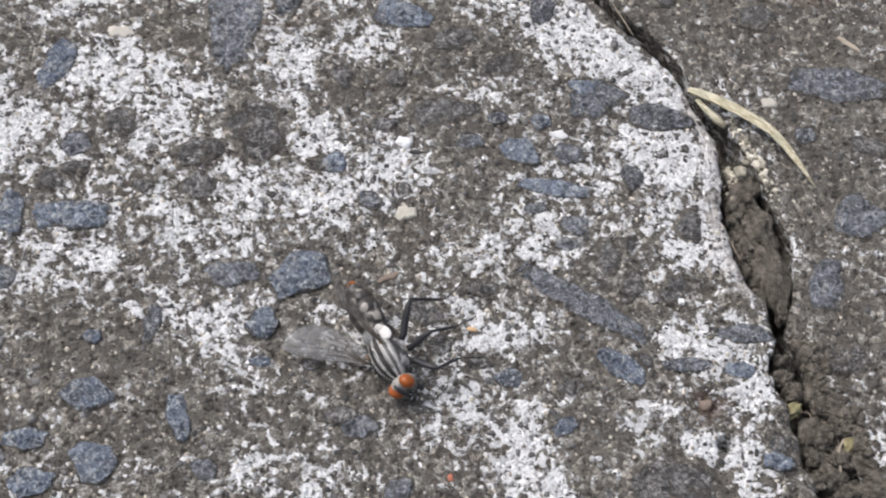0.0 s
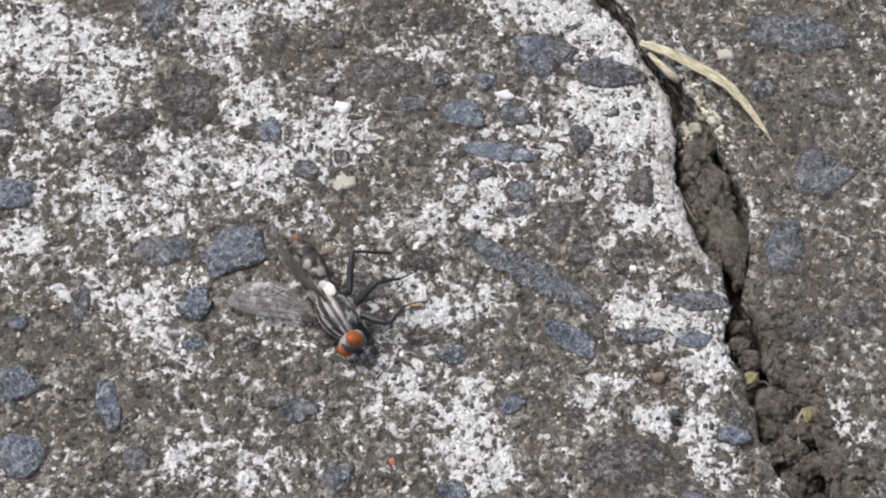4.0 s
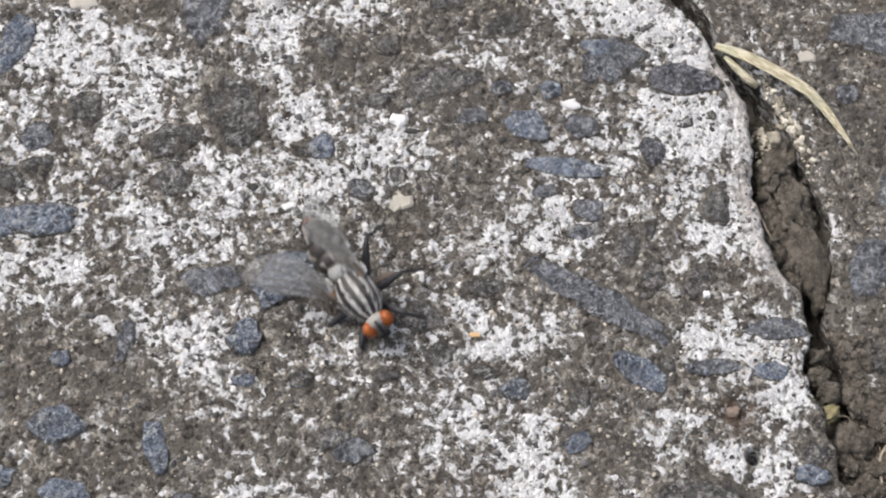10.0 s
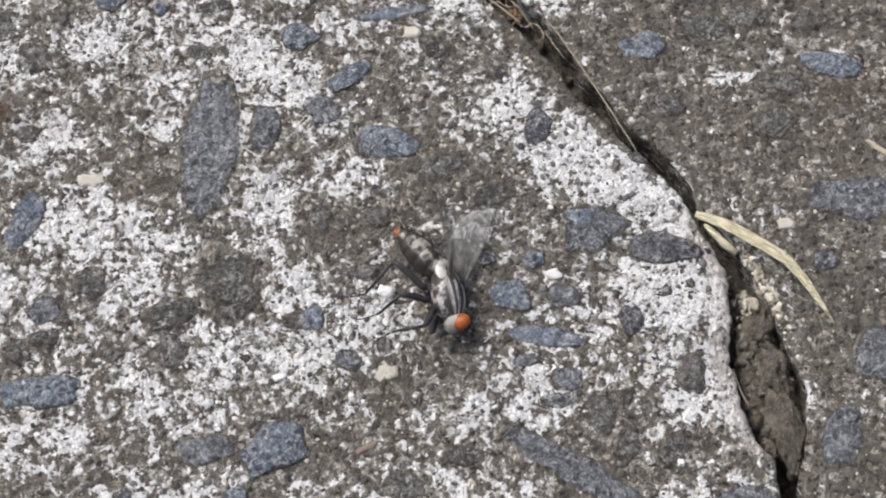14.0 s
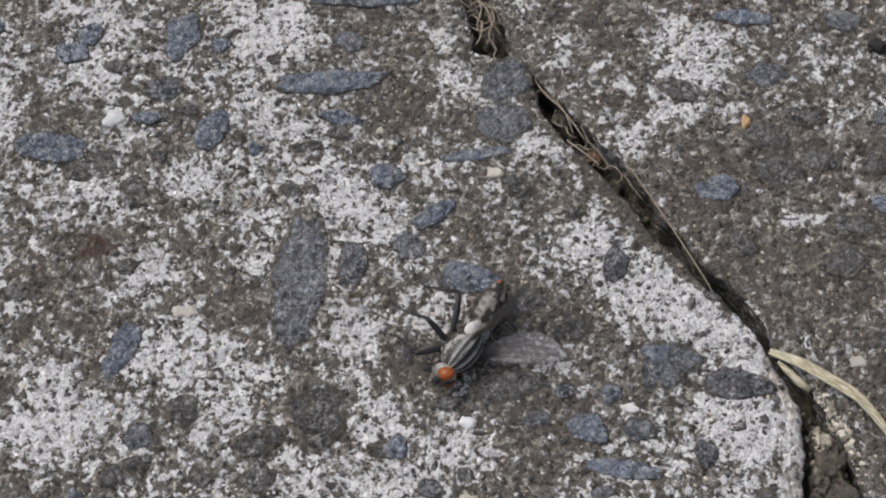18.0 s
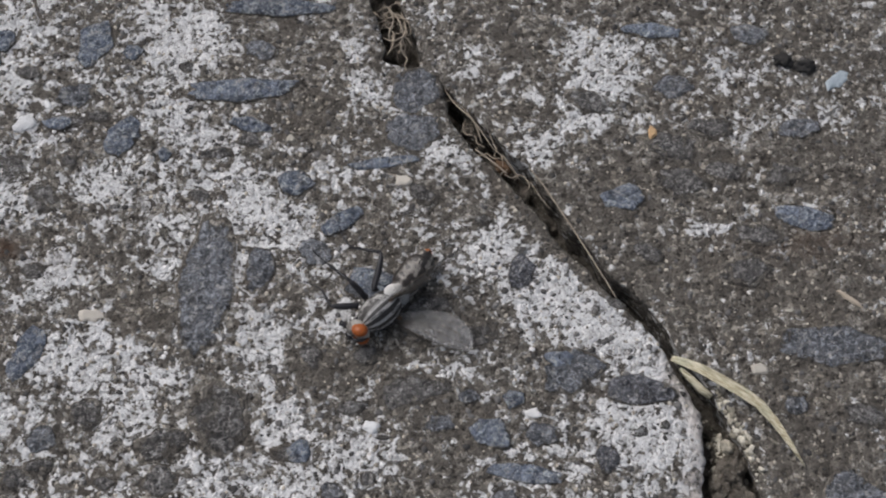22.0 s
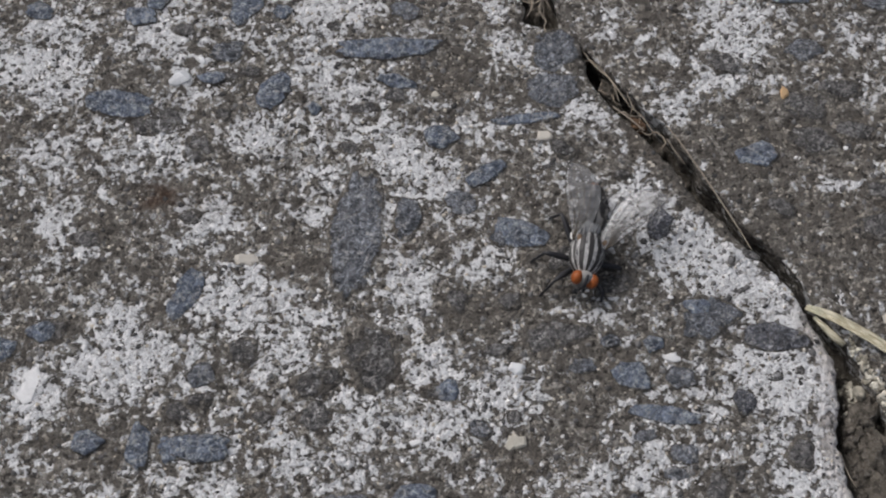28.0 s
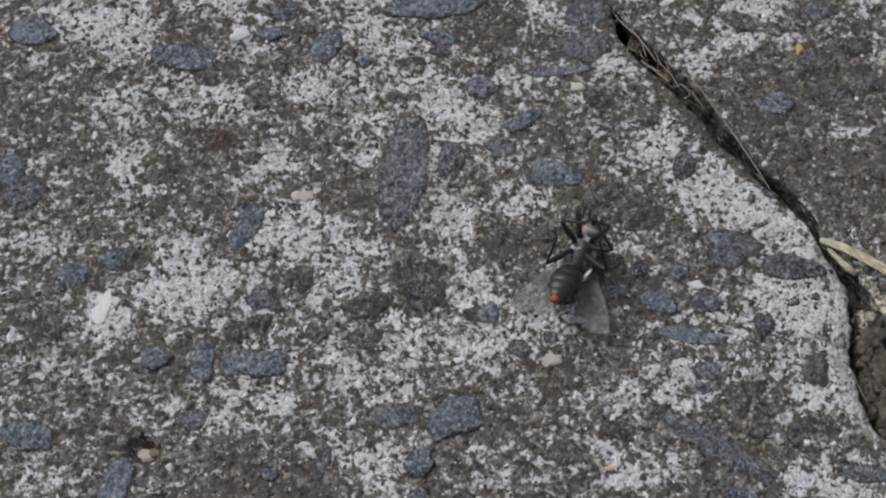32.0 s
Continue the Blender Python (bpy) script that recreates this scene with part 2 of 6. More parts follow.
def soil_material():
    """Dry, lumpy brown soil with pale grains and dark pores."""
    n = Nodes("crumbly_soil")
    n.where = n.coords()
    mid, fine, tiny = n.noise(1.5, 5, 0.7), n.noise(0.45, 5, 0.75), n.noise(0.18, 3, 0.7)
    base = n.mix(n.ramp(mid, 0.35, 0.65), (0.105, 0.090, 0.071), (0.27, 0.238, 0.195))
    base = n.mix(n.ramp(fine, 0.52, 0.66, 0, 0.6), base, (0.37, 0.34, 0.29))
    base = n.mix(n.ramp(fine, 0.30, 0.40, 0.6, 0), base, (0.05, 0.043, 0.035))
    base = n.mix(n.ramp(tiny, 0.62, 0.68, 0, 0.7), base, (0.45, 0.42, 0.37))
    return n.done(base, 0.95, n.bump(n.sum(n.sum(fine, 0.7, "MULTIPLY"), n.sum(mid, tiny)), 0.9), gloss=0.2)


def straw_material():
    """Dry grass: pale yellow with lengthwise streaks, a greenish cast and brown flecks."""
    n = Nodes("dry_straw")
    n.where = n.coords()
    spun = n.node("ShaderNodeVectorRotate", rotation_type="Z_AXIS")
    n.put(n.where, spun.inputs["Vector"])
    n.put(radians(38), spun.inputs["Angle"])
    turned = n.node("ShaderNodeMapping")
    n.put(spun.outputs[0], turned.inputs["Vector"])
    turned.inputs["Scale"].default_value = (0.12, 1.0, 1.0)
    streak = n.noise(0.14, 3, 0.6, where=turned.outputs[0])
    broad = n.noise(2.2, 3)
    base = n.mix(n.ramp(streak, 0.32, 0.68), (0.26, 0.225, 0.135), (0.60, 0.555, 0.42))
    base = n.mix(n.ramp(broad, 0.48, 0.66, 0, 0.55), base, (0.33, 0.335, 0.24))
    base = n.mix(n.ramp(n.noise(0.5, 4, 0.7), 0.60, 0.68, 0, 0.7), base, (0.16, 0.125, 0.075))
    return n.done(base, 0.6, n.bump(streak, 0.12), gloss=0.35)


CONCRETE = concrete_material()
STONES = [
    stone_material("dark_basalt", (0.072, 0.067, 0.063), (0.192, 0.183, 0.174), 0.585),
    stone_material("blue_basalt", (0.096, 0.115, 0.154), (0.268, 0.310, 0.388), 0.74),
    stone_material("pale_basalt", (0.084, 0.088, 0.096), (0.225, 0.236, 0.256), 0.68),
    stone_material("slate_basalt", (0.058, 0.060, 0.068), (0.165, 0.168, 0.184), 0.74),
]
SOIL = soil_material()
SAND = grain_material("pale_sand", (0.085, 0.073, 0.058), (0.46, 0.42, 0.35), 0.8)
HEAP = grain_material("pale_yellowish_grit", (0.22, 0.20, 0.155), (0.62, 0.58, 0.48), 0.85)
CRUST = grain_material("white_crust", (0.34, 0.332, 0.316), (0.62, 0.614, 0.602), 0.95)
CREAM = grain_material("cream_stone", (0.21, 0.196, 0.16), (0.42, 0.395, 0.335), 0.8, 0.2, 0.7)
SHARD = grain_material("glossy_shard", (0.20, 0.205, 0.21), (0.58, 0.585, 0.58), 0.18, 0.25, 0.9)
WHITE_CHIP = grain_material("white_chip", (0.38, 0.38, 0.375), (0.62, 0.625, 0.62), 0.5)
ORANGE_CHIP = grain_material("orange_chip", (0.38, 0.24, 0.11), (0.52, 0.35, 0.19), 0.6)
RED_CHIP = grain_material("red_brick_chip", (0.28, 0.095, 0.06), (0.38, 0.14, 0.09), 0.8)
TAN = grain_material("tan_stone", (0.28, 0.257, 0.215), (0.43, 0.40, 0.35), 0.75)
LICHEN = grain_material("lichen_earth", (0.13, 0.115, 0.06), (0.40, 0.36, 0.20), 0.9)
RUST = grain_material("rusty_earth", (0.10, 0.060, 0.035), (0.22, 0.14, 0.085), 0.9)
BLUISH = grain_material("bluish_chip", (0.13, 0.16, 0.185), (0.34, 0.39, 0.42), 0.75, 0.2, 0.8)
BROWN_BIT = grain_material("brown_bit", (0.09, 0.066, 0.05), (0.19, 0.15, 0.12), 0.85)
GRIT = grain_material("dark_grit", (0.040, 0.038, 0.036), (0.14, 0.135, 0.13), 0.85)
DARK_BIT = grain_material("dark_bit", (0.020, 0.019, 0.018), (0.05, 0.047, 0.043), 0.85)
STRAW = straw_material()
FIBRE = grain_material("dry_root_fibre", (0.15, 0.118, 0.085), (0.37, 0.318, 0.25), 0.7, 0.03, 0.4)


# ---- shapes ----
def link(name, mesh, material, parent=None, label=""):
    mesh.materials.clear()
    mesh.materials.append(material)
    ob = new(name, mesh)
    if parent is not None:
        ob.parent = parent
    return tagged(ob, label=label)


def part(name, bm, material, parent=None, label="", smooth=True):
    """Links a bmesh as one mesh object under a thing or a part."""
    mesh = bpy.data.meshes.new(name)
    bmesh.ops.recalc_face_normals(bm, faces=bm.faces)
    for face in bm.faces:
        face.smooth = smooth
    bm.to_mesh(mesh)
    bm.free()
    return link(name, mesh, material, parent, label)


def thing(name, place, label, category, group="", kind=""):
    ob = new(name)
    ob.empty_display_size = 0.002
    ob.matrix_basis = place
    return tagged(ob, label, category, group, kind)


def ball(bm, x, y, z, rx, ry, rz, turn=(0, 0, 0), u=20, v=14):
    m = pose(x * MM, y * MM, z * MM, *turn) @ Matrix.Diagonal((rx * MM, ry * MM, rz * MM, 1))
    bmesh.ops.create_uvsphere(bm, u_segments=u, v_segments=v, radius=1.0, matrix=m)


def tube(bm, points, radii, sides=7):
    """A tapered, closed tube through points, in millimetres."""
    rings = []
    for k, (p, r) in enumerate(zip(points, radii)):
        a, b = Vector(points[max(k - 1, 0)]), Vector(points[min(k + 1, len(points) - 1)])
        turn = (b - a).to_track_quat("Z", "Y").to_matrix()
        ring = []
        for j in range(sides):
            w = math.tau * j / sides
            ring.append(bm.verts.new((Vector(p) + turn @ Vector((math.cos(w) * r, math.sin(w) * r, 0))) * MM))
        rings.append(ring)
    for low, high in zip(rings, rings[1:]):
        for j in range(sides):
            bm.faces.new((low[j], low[(j + 1) % sides], high[(j + 1) % sides], high[j]))
    bm.faces.new(rings[0][::-1])
    bm.faces.new(rings[-1])


def lattice(x, y, seed):
    """A fixed random value from 0 to 1 for each whole-numbered place."""
    h = (x.astype(np.int64) * 374761393 + y.astype(np.int64) * 668265263 + seed * 974634777) & 0xFFFFFFFF
    h = ((h ^ (h >> 13)) * 1274126177) & 0xFFFFFFFF
    return ((h ^ (h >> 16)) & 0xFFFF) / 65535.0


def field(x, y, size, seed, octaves=3):
    """Smooth noise from -1 to 1 over millimetres, features of the given size."""
    total, weight, norm = 0.0, 1.0, 0.0
    for k in range(octaves):
        u, v = np.asarray(x) / size * 2**k + 31.7 * k, np.asarray(y) / size * 2**k + 17.3 * k
        i, j = np.floor(u), np.floor(v)
        a, b = u - i, v - j
        a, b = a * a * (3 - 2 * a), b * b * (3 - 2 * b)
        s = seed + k
        low = lattice(i, j, s) * (1 - a) + lattice(i + 1, j, s) * a
        high = lattice(i, j + 1, s) * (1 - a) + lattice(i + 1, j + 1, s) * a
        total, norm, weight = total + weight * (2 * (low * (1 - b) + high * b) - 1), norm + weight, weight * 0.55
    return total / norm


# The crack: y and x in millimetres along the edge of either slab, from the far end to the near one.
EDGE_A = [(48.2, 0.5), (44.5, 1.8), (41.6, 2.4), (40.8, 4.7), (37.6, 7.1), (34.7, 8.1), (32.1, 9.9), (29.4, 12.2), (26.3, 14.5), (22.6, 16.7), (20.2, 19.0), (17.5, 20.9), (13.9, 23.9), (11.3, 25.2), (8.8, 26.7), (5.9, 27.1), (-0.8, 26.5), (-4.3, 27.0), (-8.3, 28.7), (-9.5, 28.9), (-11.9, 29.2), (-14.3, 28.2), (-17.6, 29.1), (-23.2, 30.2), (-29.1, 31.6)]
EDGE_B = [(48.1, 3.4), (44.3, 4.9), (41.4, 5.3), (38.4, 7.6), (35.5, 10.0), (32.1, 12.4), (30.0, 14.5), (27.3, 15.9), (24.8, 17.3), (22.9, 18.8), (19.7, 20.4), (18.3, 22.2), (16.4, 23.9), (14.3, 25.2), (12.4, 26.0), (9.3, 27.7), (5.7, 29.5), (3.5, 30.2), (0.6, 31.2), (-3.4, 32.4), (-6.6, 31.8), (-10.5, 30.3), (-13.4, 31.0), (-18.3, 32.4), (-20.6, 34.1), (-24.8, 34.6)]


def rim(edge, y, seed, rough):
    pairs = sorted(edge)
    first, last = pairs[0], pairs[-1]
    ys = [first[0] - 600] + [p[0] for p in pairs] + [last[0] + 600]
    xs = [first[1] + 60] + [p[1] for p in pairs] + [last[1] - 60]
    return np.interp(y, ys, xs) + rough * field(y, y * 0 + seed, 2.2, seed, 3)


def rim_a(y):
    return rim(EDGE_A, y, 5, 0.5) + 0.22 * field(y, y * 0, 0.7, 8, 2)


def rim_b(y):
    return np.maximum(rim(EDGE_B, y, 9, 0.4), rim_a(y) + 0.9)


# Patches of crust and of bare cement: place, half-axes, turn, strength.
CRUST_PATCHES = []


def crust_patch(x, y, rx, ry, turn, strength):
    CRUST_PATCHES.append((x, y, rx, ry, radians(turn), strength))


crust_patch(-41.3, 6.1, 2.2, 1.3, 76, 1.6)
crust_patch(-23.0, 13.5, 4.6, 2.5, 0, 0.8)
crust_patch(-31.3, 7.8, 3.1, 3.2, -0, 0.8)
crust_patch(-17.7, 11.8, 3.3, 2.2, 0, 0.6)
crust_patch(-8.7, 14.1, 2.6, 3.3, 0, 0.7)
crust_patch(-1.9, 16.4, 3.4, 2.7, 0, 0.7)
crust_patch(5.6, 12.4, 2.9, 2.4, 0, 0.6)
crust_patch(16.1, 18.2, 3.7, 3.0, -24, 1.0)
crust_patch(20.6, 14.2, 5.5, 2.4, -50, 1.0)
crust_patch(24.5, 4.0, 2.3, 6.0, -91, 1.1)
crust_patch(24.7, -3.5, 2.0, 3.9, -89, 1.1)
crust_patch(21.9, 6.5, 3.7, 2.5, -0, 0.8)
crust_patch(-0.7, 4.2, 4.2, 3.2, -0, 0.8)
crust_patch(-6.1, 1.6, 3.2, 2.6, -0, 0.8)
crust_patch(-12.8, 2.7, 4.1, 2.9, -0, 0.7)
crust_patch(-17.3, -1.4, 2.7, 2.0, -1, 0.5)
crust_patch(-6.6, 6.9, 2.3, 2.4, -0, 0.8)
crust_patch(-19.1, 8.3, 3.7, 2.7, -0, 0.6)
crust_patch(-26.2, -3.8, 3.7, 2.1, -1, 0.7)
crust_patch(-16.1, -10.3, 2.6, 2.3, 10, 0.9)
crust_patch(7.9, -20.8, 2.9, 4.0, -2, 1.3)
crust_patch(9.0, -23.5, 3.1, 1.8, -2, 1.0)
crust_patch(23.5, -12.2, 5.4, 1.9, -1, 0.9)
crust_patch(26.8, -16.1, 2.2, 2.7, -1, 1.0)
crust_patch(24.4, -21.5, 4.6, 1.7, -23, 0.9)
crust_patch(17.6, -18.5, 2.7, 2.8, -2, 0.7)
crust_patch(3.3, -17.2, 1.6, 3.3, -1, 0.5)
crust_patch(6.6, -10.8, 3.9, 2.1, -1, 0.8)
crust_patch(11.2, -2.8, 3.5, 2.6, -1, 0.8)
crust_patch(6.2, -3.7, 1.9, 1.8, -1, 0.8)
crust_patch(15.4, 3.0, 2.9, 2.2, -0, 0.5)
crust_patch(-13.4, -15.8, 1.6, 1.7, -1, 0.5)
crust_patch(-12.0, -19.3, 3.0, 1.3, 4, 0.2)
crust_patch(-10.8, -22.5, 4.7, 1.2, -2, 0.3)
crust_patch(35.6, -22.3, 2.1, 2.6, -2, 1.0)
crust_patch(2.5, -3.7, 1.4, 1.5, -1, 0.5)
crust_patch(-2.4, -2.1, 1.1, 1.0, -1, 0.9)
crust_patch(-0.4, 8.8, 2.4, 2.2, -0, 0.6)
crust_patch(12.7, -0.2, 3.8, 1.6, -1, 0.5)
crust_patch(21.7, -0.8, 3.4, 2.1, -1, 0.5)
crust_patch(-29.6, -4.2, 2.6, 2.0, -1, 0.5)
crust_patch(-5.7, -23.1, 2.6, 1.1, -2, 0.4)
crust_patch(-17.4, -12.7, 2.7, 1.8, -33, 0.5)
crust_patch(32.5, -4.6, 0.7, 2.1, -1, 0.8)
crust_patch(-7.0, 25.4, 5.4, 2.6, -40, 0.8)
crust_patch(-10.2, 28.8, 2.3, 2.0, -3, 0.7)
crust_patch(-23.4, 29.6, 2.3, 1.5, -3, 0.8)
crust_patch(-26.9, 21.8, 2.7, 2.0, -3, 0.7)
crust_patch(-28.4, 27.8, 2.1, 2.5, -3, 0.7)
crust_patch(11.0, 22.1, 2.5, 3.2, -3, 1.1)
crust_patch(14.7, 18.0, 3.6, 2.7, -25, 1.0)
crust_patch(19.4, 14.6, 5.4, 2.1, -46, 1.1)
crust_patch(-1.1, 16.0, 2.8, 2.0, -3, 0.7)
crust_patch(-8.7, 15.2, 2.8, 2.0, -3, 0.7)
crust_patch(-23.7, 15.4, 2.7, 2.8, -3, 0.7)
crust_patch(-6.7, 7.2, 2.6, 2.0, -3, 0.6)
crust_patch(-1.2, 3.9, 2.8, 2.5, -3, 0.8)
crust_patch(29.4, 23.5, 2.7, 0.9, -3, 0.9)
crust_patch(14.5, 32.0, 2.4, 2.1, -3, 0.7)
crust_patch(-16.3, -1.9, 2.6, 2.3, -3, 0.5)
crust_patch(11.6, 31.2, 2.3, 1.5, -25, 0.5)
crust_patch(8.0, 32.2, 2.2, 1.5, -3, 0.8)
crust_patch(29.8, 15.4, 1.8, 1.4, -3, 0.5)
crust_patch(-13.8, 33.6, 4.2, 2.1, -3, 0.6)
crust_patch(-20.2, 31.4, 2.8, 1.5, -3, 0.5)
crust_patch(-2.3, 30.9, 2.3, 2.0, -3, 0.5)
crust_patch(-4.4, 23.5, 2.8, 1.9, -35, 0.6)
crust_patch(3.9, 25.5, 2.3, 2.0, -3, 0.5)
crust_patch(33.6, 27.9, 3.3, 1.5, 8, 0.5)
crust_patch(-15.3, 45.2, 4.9, 3.5, -3, 0.9)
crust_patch(-18.4, 47.5, 3.1, 2.2, -3, 0.8)
crust_patch(0.1, 39.2, 2.6, 3.2, -3, 0.8)
crust_patch(-0.4, 43.1, 1.5, 1.8, -3, 0.9)
crust_patch(-30.3, 47.2, 3.1, 2.5, -3, 0.6)
crust_patch(-23.5, 29.9, 2.5, 1.7, -2, 0.8)
crust_patch(-8.9, 28.1, 3.6, 2.8, -24, 0.8)
crust_patch(-5.5, 24.4, 3.0, 2.1, -24, 0.7)
crust_patch(-31.4, 39.7, 2.4, 2.1, -3, 0.7)
crust_patch(-30.6, 29.1, 2.2, 2.8, -2, 0.7)
crust_patch(21.5, 38.8, 4.7, 2.3, 39, 0.9)
crust_patch(15.3, 31.8, 2.4, 2.4, -3, 0.9)
crust_patch(19.2, 34.5, 3.1, 0.9, 7, 0.8)
crust_patch(32.2, 38.9, 1.8, 2.0, -3, 0.7)
crust_patch(29.3, 23.6, 2.5, 0.7, -8, 1.0)
crust_patch(12.7, 38.6, 2.2, 1.5, -3, 0.6)
crust_patch(9.2, 41.0, 1.8, 1.8, -3, 0.7)
crust_patch(7.4, 31.9, 3.2, 1.1, -41, 0.8)
crust_patch(-17.1, 37.0, 2.0, 1.7, -3, 0.6)
crust_patch(-19.6, 13.2, 4.5, 2.5, -2, 0.5)
crust_patch(-26.2, 21.3, 2.5, 2.2, -2, 0.7)
crust_patch(-8.8, 15.8, 2.8, 1.5, -2, 0.6)
crust_patch(-32.0, 42.7, 3.6, 2.4, -2, 0.7)
crust_patch(-28.4, 34.8, 3.5, 2.3, -2, 0.6)
crust_patch(-23.1, 40.5, 2.6, 1.8, -2, 0.5)
crust_patch(-32.0, 30.4, 2.5, 2.3, -2, 0.6)
crust_patch(-33.9, 48.3, 2.1, 1.9, -3, 0.6)
crust_patch(-9.3, 34.0, 3.1, 2.2, -25, 0.4)
crust_patch(6.1, 45.9, 2.6, 1.8, -3, 0.5)
crust_patch(11.1, 42.0, 3.1, 1.4, -2, 0.5)
crust_patch(20.3, 41.6, 2.8, 2.2, 42, 0.8)
crust_patch(42.5, 34.9, 2.0, 1.7, -3, 0.4)
crust_patch(33.9, 33.9, 2.0, 1.7, -3, 0.5)
crust_patch(20.6, 43.0, 1.5, 1.2, -3, 0.5)
crust_patch(-35.2, 7.8, 4.3, 2.3, -2, 0.6)
crust_patch(-34.3, 12.0, 2.4, 2.3, -2, 0.8)
crust_patch(-41.5, 35.9, 3.2, 2.4, -3, 0.7)
crust_patch(-41.2, 42.0, 3.6, 2.8, -3, 0.7)
crust_patch(-32.2, 40.3, 3.1, 1.6, -3, 0.6)
crust_patch(-16.4, 43.1, 3.2, 2.8, -3, 0.8)
crust_patch(-21.4, 13.7, 4.5, 2.9, -2, 0.7)
crust_patch(-42.5, 29.2, 2.9, 1.0, 9, 0.7)
crust_patch(-26.1, 21.7, 2.5, 1.6, -3, 0.6)
crust_patch(-40.5, 21.8, 2.5, 2.1, -3, 0.6)
crust_patch(-32.0, 26.8, 3.0, 1.3, -3, 0.5)
crust_patch(-22.2, 29.6, 3.0, 1.7, -3, 0.5)
crust_patch(-33.6, 8.6, 3.3, 3.6, -1, 0.9)
crust_patch(-34.9, 13.1, 2.2, 2.5, -1, 0.8)
crust_patch(-42.6, 28.1, 3.4, 2.4, 23, 0.8)
crust_patch(-42.0, 37.9, 4.9, 2.5, -1, 0.8)
crust_patch(-38.5, 18.4, 2.3, 2.5, -1, 0.6)
crust_patch(-48.3, 13.1, 2.9, 1.8, -1, 0.7)
crust_patch(-39.8, 21.0, 2.2, 1.9, -1, 0.5)
crust_patch(-40.6, 4.8, 2.0, 2.4, -22, 1.4)
crust_patch(-44.2, -0.9, 3.1, 1.3, -1, 0.5)
crust_patch(-27.2, -3.7, 3.5, 1.9, -1, 0.6)
crust_patch(-44.3, -10.6, 3.0, 1.9, -1, 0.6)
crust_patch(-46.7, 19.2, 3.3, 1.9, -1, 0.4)
crust_patch(-26.2, 21.3, 2.2, 1.9, -1, 0.5)
crust_patch(-47.0, 39.0, 3.4, 2.1, -1, 0.5)
crust_patch(-34.0, 8.4, 4.0, 2.9, -1, 0.9)
crust_patch(-35.1, -4.7, 2.6, 1.7, -2, 0.6)
crust_patch(-32.5, -11.4, 1.7, 1.4, -2, 0.4)
crust_patch(-23.9, -27.8, 3.7, 1.0, 3, 0.6)
crust_patch(-31.1, -28.8, 2.0, 1.7, -3, 0.6)
crust_patch(-19.8, -28.9, 2.9, 1.7, -3, 0.6)
crust_patch(-12.5, -20.9, 4.7, 1.6, -2, 0.5)
crust_patch(-8.8, -23.8, 2.9, 1.1, -3, 0.5)
crust_patch(-15.0, -29.5, 2.5, 1.3, -3, 0.5)
crust_patch(26.1, -24.9, 1.8, 1.4, -3, 0.6)
crust_patch(26.6, -29.4, 2.6, 2.2, -3, 0.8)
crust_patch(21.4, -31.8, 2.6, 1.1, -3, 0.8)
crust_patch(14.9, -22.5, 1.8, 1.6, -2, 0.6)
crust_patch(19.5, -30.4, 1.7, 1.3, -3, 0.3)
crust_patch(14.4, -26.1, 1.7, 1.8, -3, 0.4)
crust_patch(-21.7, -12.6, 5.6, 2.3, -1, -0.9)
crust_patch(-22.1, -18.1, 6.3, 2.7, -2, -0.5)
crust_patch(4.0, -9.2, 1.8, 1.5, -1, -0.3)
crust_patch(-29.5, -8.6, 2.6, 2.4, -1, -0.5)
crust_patch(-4.1, -15.8, 3.1, 1.4, -1, -0.6)
crust_patch(-19.1, 17.4, 2.8, 2.8, 0, -0.4)
crust_patch(0.9, -1.1, 2.3, 2.1, -1, -0.4)
crust_patch(4.8, 1.5, 3.0, 1.8, -67, -0.4)
crust_patch(-18.4, 19.4, 4.5, 1.9, -3, -0.3)
crust_patch(-18.9, 27.3, 2.7, 1.5, -3, -0.2)
crust_patch(-16.1, 24.1, 2.3, 3.0, -3, -0.3)
crust_patch(6.1, 16.0, 3.6, 1.9, -3, -0.5)
crust_patch(7.7, 7.0, 2.6, 1.4, -3, -0.4)
crust_patch(-19.1, 23.6, 4.4, 2.7, -2, -0.4)
crust_patch(-2.7, 12.5, 5.2, 2.0, -2, -0.6)
crust_patch(-4.5, 39.4, 2.0, 2.3, -3, -0.4)
crust_patch(4.0, 16.3, 4.3, 2.6, -13, -0.5)
crust_patch(-11.9, -26.7, 6.7, 1.3, -3, -0.6)
crust_patch(-0.3, -28.1, 5.1, 2.6, -3, -0.6)
crust_patch(-14.0, -16.8, 4.3, 1.4, -2, -0.6)
crust_patch(18.6, -27.2, 2.6, 1.3, -3, -0.5)
crust_patch(-31.8, 24.1, 4.4, 2.1, -3, -0.3)
crust_patch(-35.6, 21.0, 2.9, 1.6, -2, -0.5)
crust_patch(-3.3, 36.6, 2.5, 2.3, -3, -0.5)
crust_patch(-44.7, 21.1, 3.3, 2.5, -1, -0.4)
crust_patch(-19.8, 23.7, 3.3, 3.2, -1, -0.5)
crust_patch(-18.6, 19.2, 3.2, 1.9, -1, -0.5)
crust_patch(-47.0, 27.6, 3.3, 1.7, -1, -0.5)
crust_patch(-26.1, -10.9, 5.5, 2.0, -1, -0.6)
crust_patch(-31.4, 23.3, 2.5, 2.4, -2, -0.4)
crust_patch(-0.3, -28.1, 5.5, 3.0, -3, -1.0)
crust_patch(-11.9, -26.7, 6.2, 2.2, -3, -0.9)
crust_patch(11.4, -19.6, 3.1, 2.3, -2, -0.3)
crust_patch(-17.4, -16.6, 5.1, 1.8, -2, -0.6)
